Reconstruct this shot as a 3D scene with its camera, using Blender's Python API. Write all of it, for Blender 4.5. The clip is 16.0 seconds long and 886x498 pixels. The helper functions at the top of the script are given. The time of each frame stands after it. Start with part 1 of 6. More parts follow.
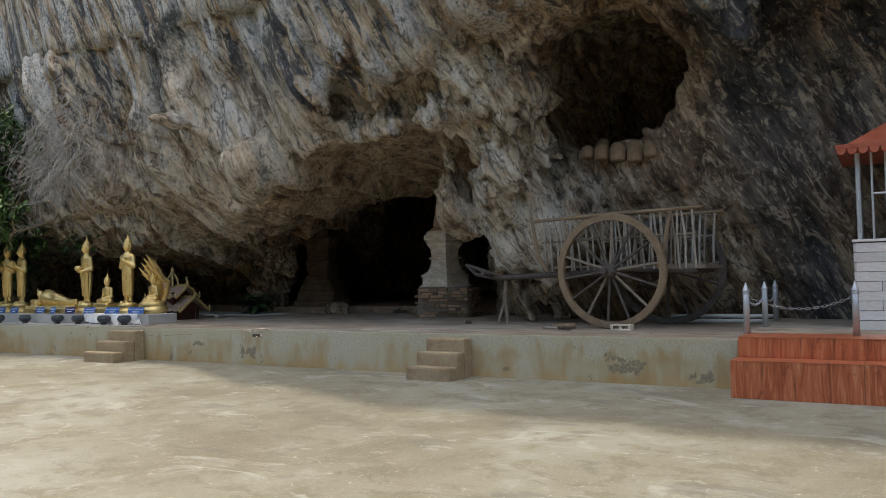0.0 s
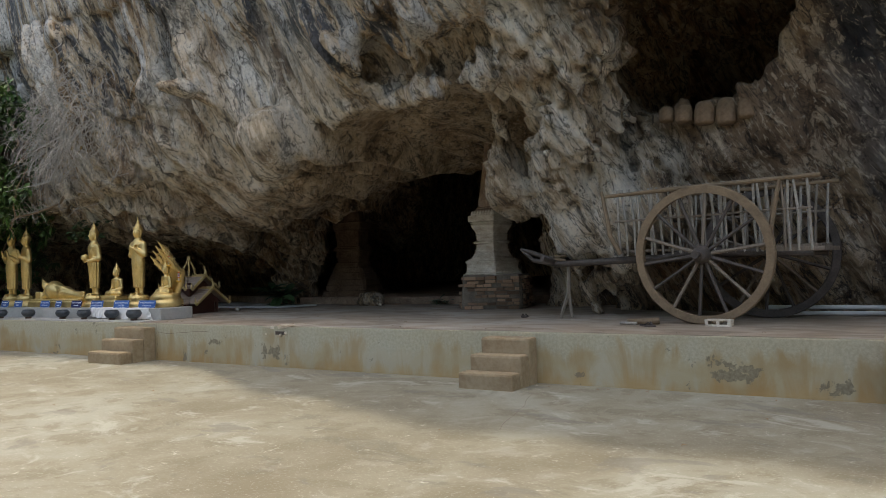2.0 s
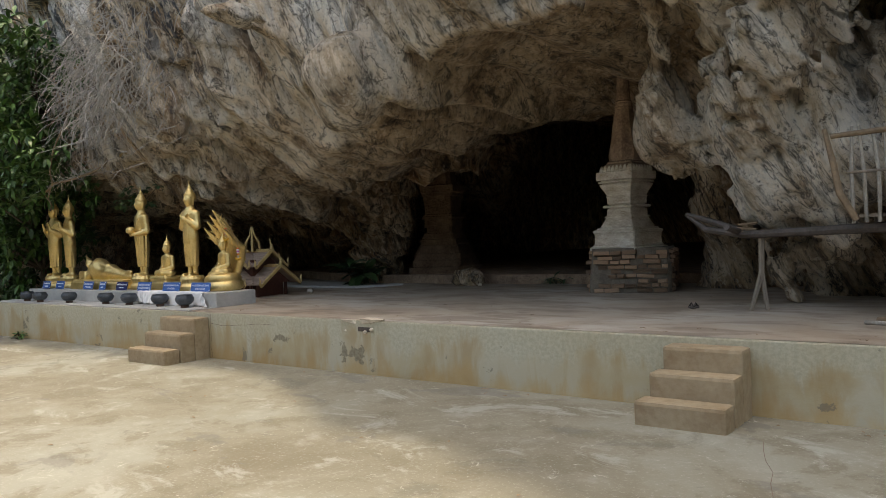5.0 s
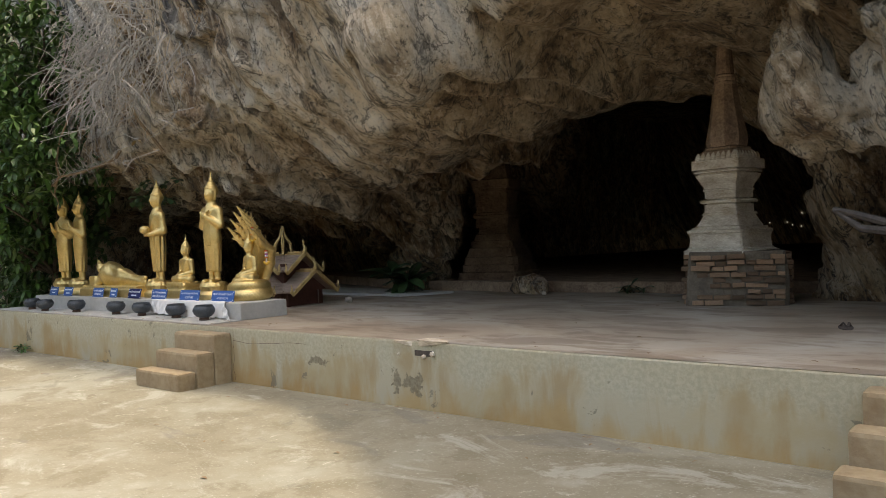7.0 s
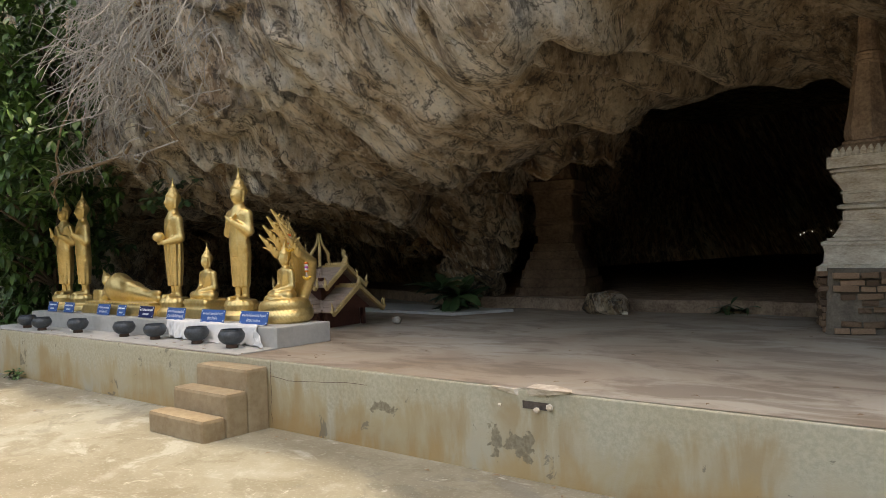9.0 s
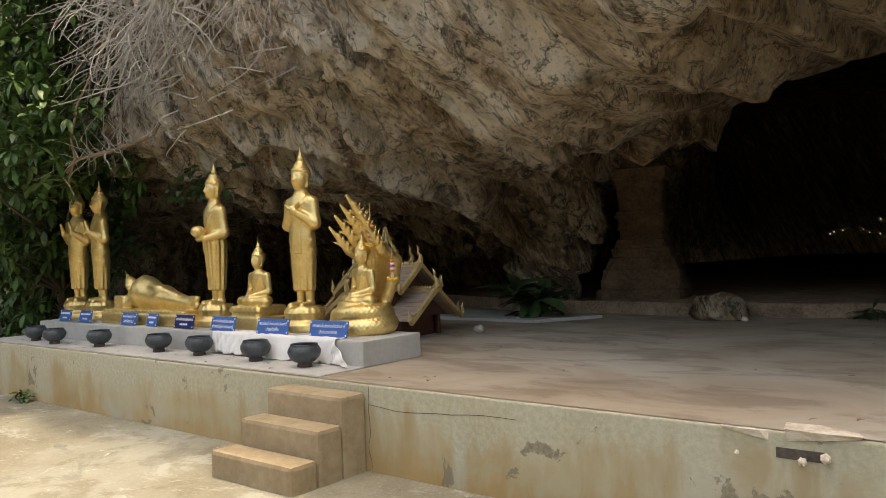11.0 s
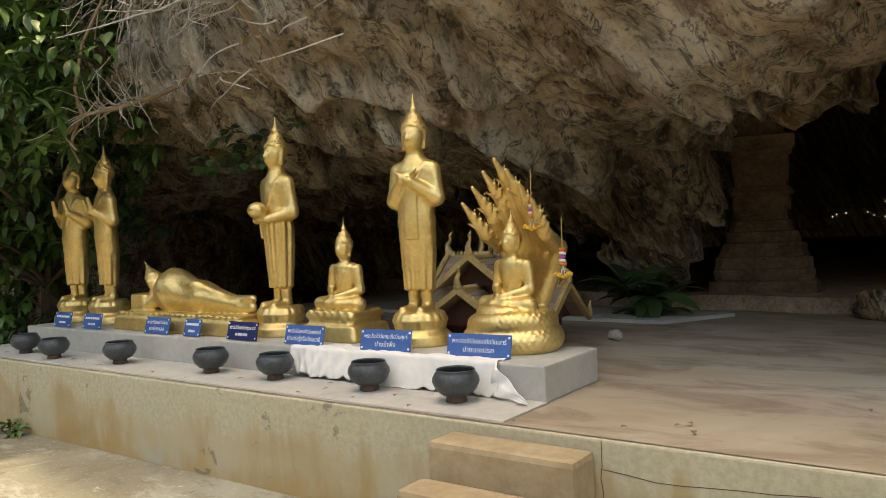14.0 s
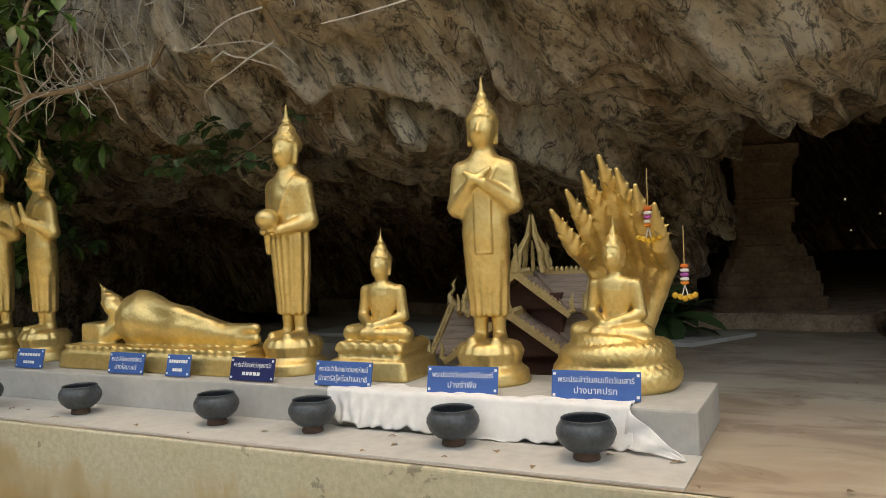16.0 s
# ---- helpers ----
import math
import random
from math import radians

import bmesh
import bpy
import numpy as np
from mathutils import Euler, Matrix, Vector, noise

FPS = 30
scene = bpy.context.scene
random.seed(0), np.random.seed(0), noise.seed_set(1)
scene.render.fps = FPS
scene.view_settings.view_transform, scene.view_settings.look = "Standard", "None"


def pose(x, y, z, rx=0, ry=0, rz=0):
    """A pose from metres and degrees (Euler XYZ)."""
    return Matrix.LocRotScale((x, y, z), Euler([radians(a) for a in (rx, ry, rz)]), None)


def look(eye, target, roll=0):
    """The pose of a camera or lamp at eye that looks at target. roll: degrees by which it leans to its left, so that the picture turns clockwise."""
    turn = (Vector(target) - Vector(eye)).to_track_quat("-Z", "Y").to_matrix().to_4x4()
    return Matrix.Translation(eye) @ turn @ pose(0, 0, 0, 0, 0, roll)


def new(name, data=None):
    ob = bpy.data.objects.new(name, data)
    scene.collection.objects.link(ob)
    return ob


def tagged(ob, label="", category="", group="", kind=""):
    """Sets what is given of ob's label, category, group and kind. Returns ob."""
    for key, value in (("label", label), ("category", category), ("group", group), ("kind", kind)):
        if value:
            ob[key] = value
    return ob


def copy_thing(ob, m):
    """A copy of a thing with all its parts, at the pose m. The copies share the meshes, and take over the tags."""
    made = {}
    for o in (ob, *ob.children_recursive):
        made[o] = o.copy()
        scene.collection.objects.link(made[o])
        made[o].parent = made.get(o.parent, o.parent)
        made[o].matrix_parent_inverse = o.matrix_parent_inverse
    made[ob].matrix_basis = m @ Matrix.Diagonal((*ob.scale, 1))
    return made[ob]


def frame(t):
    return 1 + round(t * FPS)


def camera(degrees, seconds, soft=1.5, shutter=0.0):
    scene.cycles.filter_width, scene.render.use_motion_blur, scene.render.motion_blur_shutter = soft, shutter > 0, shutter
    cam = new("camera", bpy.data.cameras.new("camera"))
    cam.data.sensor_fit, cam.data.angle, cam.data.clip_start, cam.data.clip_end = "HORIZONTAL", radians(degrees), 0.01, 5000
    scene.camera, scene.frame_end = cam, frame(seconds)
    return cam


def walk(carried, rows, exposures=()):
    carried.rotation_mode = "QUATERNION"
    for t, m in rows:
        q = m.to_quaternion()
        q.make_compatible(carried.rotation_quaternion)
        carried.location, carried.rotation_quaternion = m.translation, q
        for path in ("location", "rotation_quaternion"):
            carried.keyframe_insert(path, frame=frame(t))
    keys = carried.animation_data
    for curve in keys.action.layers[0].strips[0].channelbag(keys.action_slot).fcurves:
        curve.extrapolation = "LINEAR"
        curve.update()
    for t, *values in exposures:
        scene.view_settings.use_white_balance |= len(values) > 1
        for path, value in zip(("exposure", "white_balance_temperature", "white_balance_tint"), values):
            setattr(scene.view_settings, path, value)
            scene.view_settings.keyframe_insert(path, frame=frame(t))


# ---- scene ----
cam = camera(59.7, 16.0, soft=0.6)
PATH = [
    (0, (1.997, 0.368, 1.287), (0.756, 1.935, 1.362), -1.2),
    (0.5, (1.62, 0.672, 1.32), (0.369, 2.231, 1.38), -1.2),
    (1, (1.29, 0.925, 1.312), (0.03, 2.477, 1.366), -1.3),
    (1.5, (0.959, 1.21, 1.308), (-0.317, 2.75, 1.354), -1.5),
    (2, (0.668, 1.511, 1.306), (-0.629, 3.033, 1.347), -1.7),
    (2.5, (0.309, 1.795, 1.317), (-1.021, 3.288, 1.35), -1.8),
    (3, (-0.012, 2.135, 1.334), (-1.384, 3.59, 1.35), -2.1),
    (3.5, (-0.413, 2.466, 1.322), (-1.822, 3.886, 1.329), -2.0),
    (4, (-0.754, 2.686, 1.334), (-2.173, 4.096, 1.326), -2.0),
    (4.2, (-0.925, 2.767, 1.356), (-2.342, 4.179, 1.334), -2.2),
    (6.5, (-2.661, 3.801, 1.386), (-4.141, 5.145, 1.354), -2.0),
    (7, (-3.02, 3.968, 1.37), (-4.505, 5.307, 1.343), -2.1),
    (7.5, (-3.423, 4.146, 1.413), (-4.909, 5.484, 1.392), -1.8),
    (8, (-3.813, 4.241, 1.415), (-5.292, 5.587, 1.41), -1.2),
    (8.5, (-4.226, 4.377, 1.416), (-5.713, 5.715, 1.41), -1.4),
    (9, (-4.625, 4.499, 1.435), (-6.119, 5.828, 1.425), -1.8),
    (9.2, (-4.855, 4.5, 1.477), (-6.338, 5.841, 1.456), -2.0),
    (11.3, (-6.492, 4.76, 1.38), (-7.964, 6.113, 1.38), -2.1),
    (11.5, (-6.61, 4.873, 1.435), (-8.097, 6.211, 1.42), -2.1),
    (12, (-6.957, 4.902, 1.445), (-8.431, 6.254, 1.427), -2.0),
    (12.5, (-7.366, 4.866, 1.45), (-8.812, 6.248, 1.426), -2.0),
    (13, (-7.753, 4.907, 1.439), (-9.192, 6.295, 1.411), -2.3),
    (13.5, (-8.135, 4.896, 1.432), (-9.557, 6.301, 1.395), -2.4),
    (14, (-8.479, 4.862, 1.434), (-9.866, 6.302, 1.387), -2.2),
    (14.5, (-8.859, 4.852, 1.445), (-10.191, 6.344, 1.396), -2.1),
    (15, (-9.176, 4.843, 1.449), (-10.451, 6.383, 1.412), -1.8),
    (15.5, (-9.513, 4.835, 1.45), (-10.726, 6.425, 1.424), -2.2),
    (16, (-9.831, 4.859, 1.457), (-10.982, 6.495, 1.439), -2.2),
]
walk(cam, [(t, look(eye, target, roll)) for t, eye, target, roll in PATH],
     exposures=[(0, 1.50, 7700, 6), (4, 1.62, 8300, 7), (9, 2.04, 9200, 9), (16, 2.14, 10800, 7)])

# ---- world, sun and exposure ----
SUN_UP, SUN_TURN = 83.0, 10.0
world = bpy.data.worlds.new("daylight")
scene.world = world
world.use_nodes = True
wn = world.node_tree
sky = wn.nodes.new("ShaderNodeTexSky")
sky.sky_type = "NISHITA"
sky.sun_disc = False
sky.sun_elevation = radians(SUN_UP)
sky.sun_rotation = radians(SUN_TURN)
sky.dust_density = 3.0
wn.links.new(sky.outputs[0], wn.nodes["Background"].inputs[0])
wn.nodes["Background"].inputs[1].default_value = 0.15
sun = new("sun", bpy.data.lights.new("sun", "SUN"))
sun.data.energy = 0.74
sun.data.angle = radians(1.6)
sun.data.color = (1.0, 0.95, 0.86)
# the sun stands high behind the cliff
sdir = Vector((math.sin(radians(SUN_TURN)) * math.cos(radians(SUN_UP)), math.cos(radians(SUN_TURN)) * math.cos(radians(SUN_UP)), math.sin(radians(SUN_UP))))
sun.matrix_world = look(sdir * 30, (0, 0, 0))

# ---- materials ----


def node_tree(name):
    m = bpy.data.materials.new(name)
    m.use_nodes = True
    t = m.node_tree
    return m, t, t.nodes["Principled BSDF"]


def coords(t, scale=(1, 1, 1), turn=(0, 0, 0), space="Object"):
    tc = t.nodes.new("ShaderNodeTexCoord")
    mp = t.nodes.new("ShaderNodeMapping")
    mp.inputs["Scale"].default_value = scale
    mp.inputs["Rotation"].default_value = [radians(a) for a in turn]
    t.links.new(tc.outputs[space], mp.inputs[0])
    return mp.outputs[0]


def slant(t, scale, turn):
    """Coordinates turned first and then stretched, for streaks that run at a slant."""
    out = coords(t, tuple(1 / a for a in scale), turn)
    out.node.vector_type = "TEXTURE"
    return out


def noise_tex(t, vec, scale, detail=6.0, rough=0.6, warp=0.0):
    n = t.nodes.new("ShaderNodeTexNoise")
    n.inputs["Scale"].default_value = scale
    n.inputs["Detail"].default_value = detail
    n.inputs["Roughness"].default_value = rough
    n.inputs["Distortion"].default_value = warp
    t.links.new(vec, n.inputs["Vector"])
    return n.outputs["Fac"]


def ramp(t, fac, stops):
    r = t.nodes.new("ShaderNodeValToRGB")
    els = r.color_ramp.elements
    while len(els) < len(stops):
        els.new(0.5)
    for e, (p, c) in zip(els, stops):
        e.position = p
        e.color = (c, c, c, 1) if isinstance(c, (int, float)) else (*c, 1)
    t.links.new(fac, r.inputs[0])
    return r.outputs[0]


def mix(t, fac, a, b, mode="MIX"):
    m = t.nodes.new("ShaderNodeMix")
    m.data_type = "RGBA"
    m.blend_type = mode
    for sock, v in ((m.inputs[0], fac), (m.inputs[6], a), (m.inputs[7], b)):
        if isinstance(v, (int, float)):
            sock.default_value = v
        elif isinstance(v, tuple):
            sock.default_value = (*v, 1)
        else:
            t.links.new(v, sock)
    return m.outputs[2]


def bump(t, bsdf, height, strength, dist):
    b = t.nodes.new("ShaderNodeBump")
    b.inputs["Strength"].default_value = strength
    b.inputs["Distance"].default_value = dist
    t.links.new(height, b.inputs["Height"])
    t.links.new(b.outputs[0], bsdf.inputs["Normal"])


def simple(name, dark, light, scale=6.0, rough=0.7, metal=0.0, bump_s=0.3, bump_d=0.01, stretch=(1, 1, 1), jitter=0.0):
    """A surface of two tones with grain at two scales."""
    m, t, b = node_tree(name)
    v = coords(t, stretch)
    n1 = noise_tex(t, v, scale)
    n2 = noise_tex(t, v, scale * 7, 4)
    c = mix(t, ramp(t, n1, [(0.3, 0.0), (0.7, 1.0)]), dark, light)
    c = mix(t, 0.35, c, mix(t, ramp(t, n2, [(0.35, 0.0), (0.65, 1.0)]), dark, light))
    if jitter:
        oi = t.nodes.new("ShaderNodeObjectInfo")
        j = t.nodes.new("ShaderNodeMapRange")
        j.inputs[3].default_value = 1 - jitter
        j.inputs[4].default_value = 1 + jitter
        t.links.new(oi.outputs["Random"], j.inputs[0])
        hs = t.nodes.new("ShaderNodeHueSaturation")
        t.links.new(j.outputs[0], hs.inputs["Value"])
        t.links.new(c, hs.inputs["Color"])
        c = hs.outputs[0]
    t.links.new(c, b.inputs["Base Color"])
    b.inputs["Roughness"].default_value = rough
    b.inputs["Metallic"].default_value = metal
    if bump_s:
        bump(t, b, n2, bump_s, bump_d)
    return m


def rock_material():
    m, t, b = node_tree("limestone")
    v = coords(t)
    streak = slant(t, (2.0, 1.2, 0.16), (0, -24, 0))
    fine = slant(t, (7.0, 4.0, 0.55), (0, -24, 0))
    big = noise_tex(t, v, 0.55, 6, 0.6, 0.2)
    mid = noise_tex(t, slant(t, (1.5, 1.1, 0.42), (0, -24, 0)), 1.75, 12, 0.64, 0.55)
    st = noise_tex(t, streak, 1.0, 10, 0.66, 0.35)
    st2 = noise_tex(t, fine, 0.9, 9, 0.7, 0.2)
    grain = noise_tex(t, v, 17.0, 10, 0.75, 0.1)
    c = ramp(t, mid, [(0.34, (0.05, 0.034, 0.022)), (0.42, (0.24, 0.165, 0.10)), (0.49, (0.45, 0.345, 0.225)), (0.56, (0.64, 0.53, 0.39)), (0.66, (0.80, 0.73, 0.61))])
    warm = ramp(t, mid, [(0.34, (0.085, 0.042, 0.019)), (0.43, (0.31, 0.185, 0.09)), (0.53, (0.54, 0.38, 0.215)), (0.65, (0.74, 0.60, 0.42))])
    c = mix(t, ramp(t, big, [(0.40, 0.1), (0.56, 0.9)]), c, warm)
    c = mix(t, ramp(t, st2, [(0.53, 0.0), (0.585, 0.7)]), c, (0.085, 0.064, 0.048))
    # rusty veins, and the dark shade of thin cracks painted along the folds
    vein = noise_tex(t, slant(t, (1.2, 1.0, 0.3), (0, -24, 0)), 1.1, 5, 0.55, 0.8)
    c = mix(t, ramp(t, vein, [(0.465, 0.0), (0.49, 0.75), (0.515, 0.0)]), c, (0.30, 0.165, 0.075))
    crack = noise_tex(t, slant(t, (2.2, 1.6, 0.6), (0, -30, 0)), 1.3, 7, 0.6, 0.6)
    c = mix(t, ramp(t, crack, [(0.486, 0.0), (0.5, 0.9), (0.51, 0.0)]), c, (0.035, 0.026, 0.02))
    # pale and blue-black water streaks on the upper outer face
    geo = t.nodes.new("ShaderNodeNewGeometry")
    sep = t.nodes.new("ShaderNodeSeparateXYZ")
    t.links.new(geo.outputs["Position"], sep.inputs[0])
    high = t.nodes.new("ShaderNodeMapRange")
    high.inputs[1].default_value, high.inputs[2].default_value = 2.3, 3.3
    t.links.new(sep.outputs[2], high.inputs[0])
    outer = t.nodes.new("ShaderNodeMapRange")
    outer.inputs[1].default_value, outer.inputs[2].default_value = 9.9, 9.2
    t.links.new(sep.outputs[1], outer.inputs[0])

    def times(a, k2):
        k = t.nodes.new("ShaderNodeMath")
        k.operation = "MULTIPLY"
        t.links.new(a, k.inputs[0])
        t.links.new(k2, k.inputs[1])
        return k.outputs[0]

    wet = times(high.outputs[0], outer.outputs[0])
    c = mix(t, times(wet, ramp(t, st, [(0.50, 0.0), (0.54, 0.9)])), c, ramp(t, grain, [(0.35, (0.34, 0.33, 0.31)), (0.6, (0.72, 0.70, 0.66))]))
    c = mix(t, times(wet, ramp(t, st, [(0.425, 0.95), (0.455, 0.0)])), c, ramp(t, grain, [(0.35, (0.022, 0.027, 0.036)), (0.65, (0.10, 0.11, 0.125))]))
    # darker blue-black tone in tall patches towards the right end
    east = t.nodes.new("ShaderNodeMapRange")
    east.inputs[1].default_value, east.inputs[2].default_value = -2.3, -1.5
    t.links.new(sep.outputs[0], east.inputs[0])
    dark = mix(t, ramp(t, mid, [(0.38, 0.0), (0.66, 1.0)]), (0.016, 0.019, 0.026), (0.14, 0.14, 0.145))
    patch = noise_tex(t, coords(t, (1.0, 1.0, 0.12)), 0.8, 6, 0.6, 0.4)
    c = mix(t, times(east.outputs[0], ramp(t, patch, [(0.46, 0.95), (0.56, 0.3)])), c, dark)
    # pale cream crust over the bulge of the lip, whitened further to mimic ground bounce
    low = t.nodes.new("ShaderNodeMapRange")
    low.inputs[1].default_value, low.inputs[2].default_value = 4.1, 3.0
    t.links.new(sep.outputs[2], low.inputs[0])
    outer2 = t.nodes.new("ShaderNodeMapRange")
    outer2.inputs[1].default_value, outer2.inputs[2].default_value = 11.6, 9.8
    t.links.new(sep.outputs[1], outer2.inputs[0])
    cream = noise_tex(t, slant(t, (1.4, 1.0, 0.6), (0, -24, 0)), 1.5, 10, 0.66, 0.4)
    c = mix(t, times(times(low.outputs[0], outer2.outputs[0]), ramp(t, cream, [(0.42, 0.0), (0.52, 0.8)])), c, ramp(t, mid, [(0.40, (0.36, 0.27, 0.175)), (0.49, (0.62, 0.53, 0.40)), (0.6, (0.84, 0.78, 0.67))]))
    def spot(c, place, radii, turn, col, edge=0.25, most=0.9):
        """Stains and painted light of their own shape: slanted patches with ragged edges."""
        mp = coords(t, radii, (0, turn, 0), "Object").node
        mp.vector_type = "TEXTURE"
        mp.inputs["Location"].default_value = place
        ln = t.nodes.new("ShaderNodeVectorMath")
        ln.operation = "LENGTH"
        t.links.new(mp.outputs[0], ln.inputs[0])
        ad = t.nodes.new("ShaderNodeMath")
        ad.operation = "MULTIPLY_ADD"
        ad.inputs[1].default_value = 1.6
        t.links.new(crack, ad.inputs[0])
        t.links.new(ln.outputs["Value"], ad.inputs[2])
        sb = t.nodes.new("ShaderNodeMath")
        sb.operation = "SUBTRACT"
        sb.inputs[1].default_value = 0.8
        t.links.new(ad.outputs[0], sb.inputs[0])
        return mix(t, ramp(t, sb.outputs[0], [(0.0, most), (1.0 - edge, most), (1.0, 0.0)]), c, col)

    black = ramp(t, grain, [(0.4, (0.015, 0.019, 0.02)), (0.62, (0.085, 0.095, 0.085))])
    c = spot(c, (-8.3, 8.4, 4.4), (0.45, 3.0, 1.9), 20, black)
    c = spot(c, (-8.45, 8.4, 3.4), (0.5, 1.2, 0.8), 30, black)
    c = spot(c, (-10.9, 8.4, 4.9), (0.35, 3.0, 2.2), 15, black)
    earth = ramp(t, mid, [(0.36, (0.15, 0.095, 0.058)), (0.6, (0.36, 0.25, 0.165))])
    c = spot(c, (-3.2, 11.2, 2.95), (2.6, 1.6, 1.0), 0, earth)
    bone = ramp(t, mid, [(0.38, (0.30, 0.20, 0.12)), (0.48, (0.62, 0.50, 0.355)), (0.57, (0.86, 0.79, 0.68))])
    c = spot(c, (-4.8, 10.4, 2.9), (2.1, 2.5, 3.6), 8, bone, 0.5, 0.75)
    # bulge paled in its colour to mimic light from the open sky
    c = spot(c, (-9.6, 8.6, 3.4), (2.9, 2.4, 2.1), 30, bone, 0.5, 0.65)
    c = spot(c, (-12.4, 9.0, 3.0), (2.6, 2.2, 1.4), 30, bone, 0.5, 0.55)
    # tan soffit, its colour lightened in place of light falling on it
    tan = ramp(t, mid, [(0.38, (0.36, 0.25, 0.15)), (0.5, (0.56, 0.43, 0.28)), (0.6, (0.70, 0.58, 0.42))])
    c = spot(c, (-8.2, 10.8, 3.2), (3.6, 2.8, 1.4), 0, tan, 0.4, 0.85)
    darkwall = ramp(t, mid, [(0.4, (0.014, 0.018, 0.026)), (0.6, (0.10, 0.11, 0.125))])
    c = spot(c, (-1.0, 10.8, 3.0), (0.75, 3.0, 4.0), -6, darkwall, 0.5, 0.6)
    # shading of clefts and ribs painted down the slant, over all the rest
    rib_shade = noise_tex(t, slant(t, (2.8, 1.7, 0.55), (0, -30, 0)), 2.1, 9, 0.68, 0.7)
    c = mix(t, 0.85, c, ramp(t, rib_shade, [(0.37, 0.16), (0.435, 0.80), (0.48, 1.0)]), "MULTIPLY")
    c = mix(t, ramp(t, rib_shade, [(0.56, 0.0), (0.60, 0.5)]), c, (0.84, 0.70, 0.53))
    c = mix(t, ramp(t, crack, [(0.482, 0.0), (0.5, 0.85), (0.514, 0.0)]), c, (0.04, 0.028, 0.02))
    # pale crust and pits; the fine contrast also paints in shading of small relief
    crust = noise_tex(t, v, 6.5, 10, 0.7)
    c = mix(t, ramp(t, crust, [(0.585, 0.0), (0.64, 0.5)]), c, (0.72, 0.64, 0.52))
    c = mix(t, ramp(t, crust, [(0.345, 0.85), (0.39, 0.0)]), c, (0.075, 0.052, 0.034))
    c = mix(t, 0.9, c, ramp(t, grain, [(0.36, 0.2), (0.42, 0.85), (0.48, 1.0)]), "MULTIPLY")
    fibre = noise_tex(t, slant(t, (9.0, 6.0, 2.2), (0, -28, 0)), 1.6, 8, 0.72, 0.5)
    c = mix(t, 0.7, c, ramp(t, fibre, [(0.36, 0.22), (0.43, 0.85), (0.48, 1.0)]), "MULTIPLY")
    c = mix(t, ramp(t, fibre, [(0.56, 0.0), (0.62, 0.55)]), c, (0.78, 0.68, 0.54))
    flake = noise_tex(t, v, 28.0, 6, 0.7, 0.4)
    c = mix(t, ramp(t, flake, [(0.34, 0.6), (0.40, 0.0)]), c, (0.08, 0.06, 0.042))
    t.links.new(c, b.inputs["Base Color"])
    b.inputs["Roughness"].default_value = 0.72
    h = mix(t, 0.5, grain, mid)
    h = mix(t, 0.35, h, fibre)
    h = mix(t, 0.35, h, st2)
    h = mix(t, 0.4, h, crust)
    bump(t, b, h, 1.0, 0.30)
    return m


def concrete_ground():
    m, t, b = node_tree("worn_concrete")
    v = coords(t)
    a = noise_tex(t, v, 0.35, 8, 0.62, 0.5)
    d = noise_tex(t, v, 2.2, 9, 0.68, 0.3)
    g = noise_tex(t, v, 40.0, 5, 0.7)
    c = ramp(t, a, [(0.36, (0.255, 0.215, 0.145)), (0.5, (0.34, 0.305, 0.225)), (0.62, (0.42, 0.40, 0.325))])
    c = mix(t, ramp(t, d, [(0.41, 0.65), (0.49, 0.0)]), c, (0.25, 0.212, 0.142))
    scuff = noise_tex(t, coords(t, (0.8, 1.3, 1)), 1.3, 12, 0.74, 0.9)
    c = mix(t, ramp(t, scuff, [(0.56, 0.0), (0.62, 0.65)]), c, (0.55, 0.53, 0.46))
    c = mix(t, ramp(t, scuff, [(0.37, 0.45), (0.42, 0.0)]), c, (0.19, 0.175, 0.135))
    c = mix(t, ramp(t, d, [(0.56, 0.0), (0.70, 0.6)]), c, (0.52, 0.49, 0.42))
    c = mix(t, ramp(t, g, [(0.56, 0.0), (0.68, 0.55)]), c, (0.62, 0.59, 0.52))
    c = mix(t, 1.0, c, (0.66, 0.685, 0.70), "MULTIPLY")
    # damp grey patches left on the concrete
    damp = noise_tex(t, coords(t, (1.0, 1.8, 1)), 0.9, 7, 0.6, 0.5)
    c = mix(t, ramp(t, damp, [(0.60, 0.0), (0.64, 0.45)]), c, (0.13, 0.125, 0.115))
    chalk = noise_tex(t, v, 5.5, 12, 0.78, 1.2)
    c = mix(t, ramp(t, chalk, [(0.60, 0.0), (0.66, 0.6)]), c, (0.58, 0.56, 0.50))
    t.links.new(c, b.inputs["Base Color"])
    b.inputs["Roughness"].default_value = 0.82
    bump(t, b, mix(t, 0.5, d, g), 0.25, 0.01)
    return m


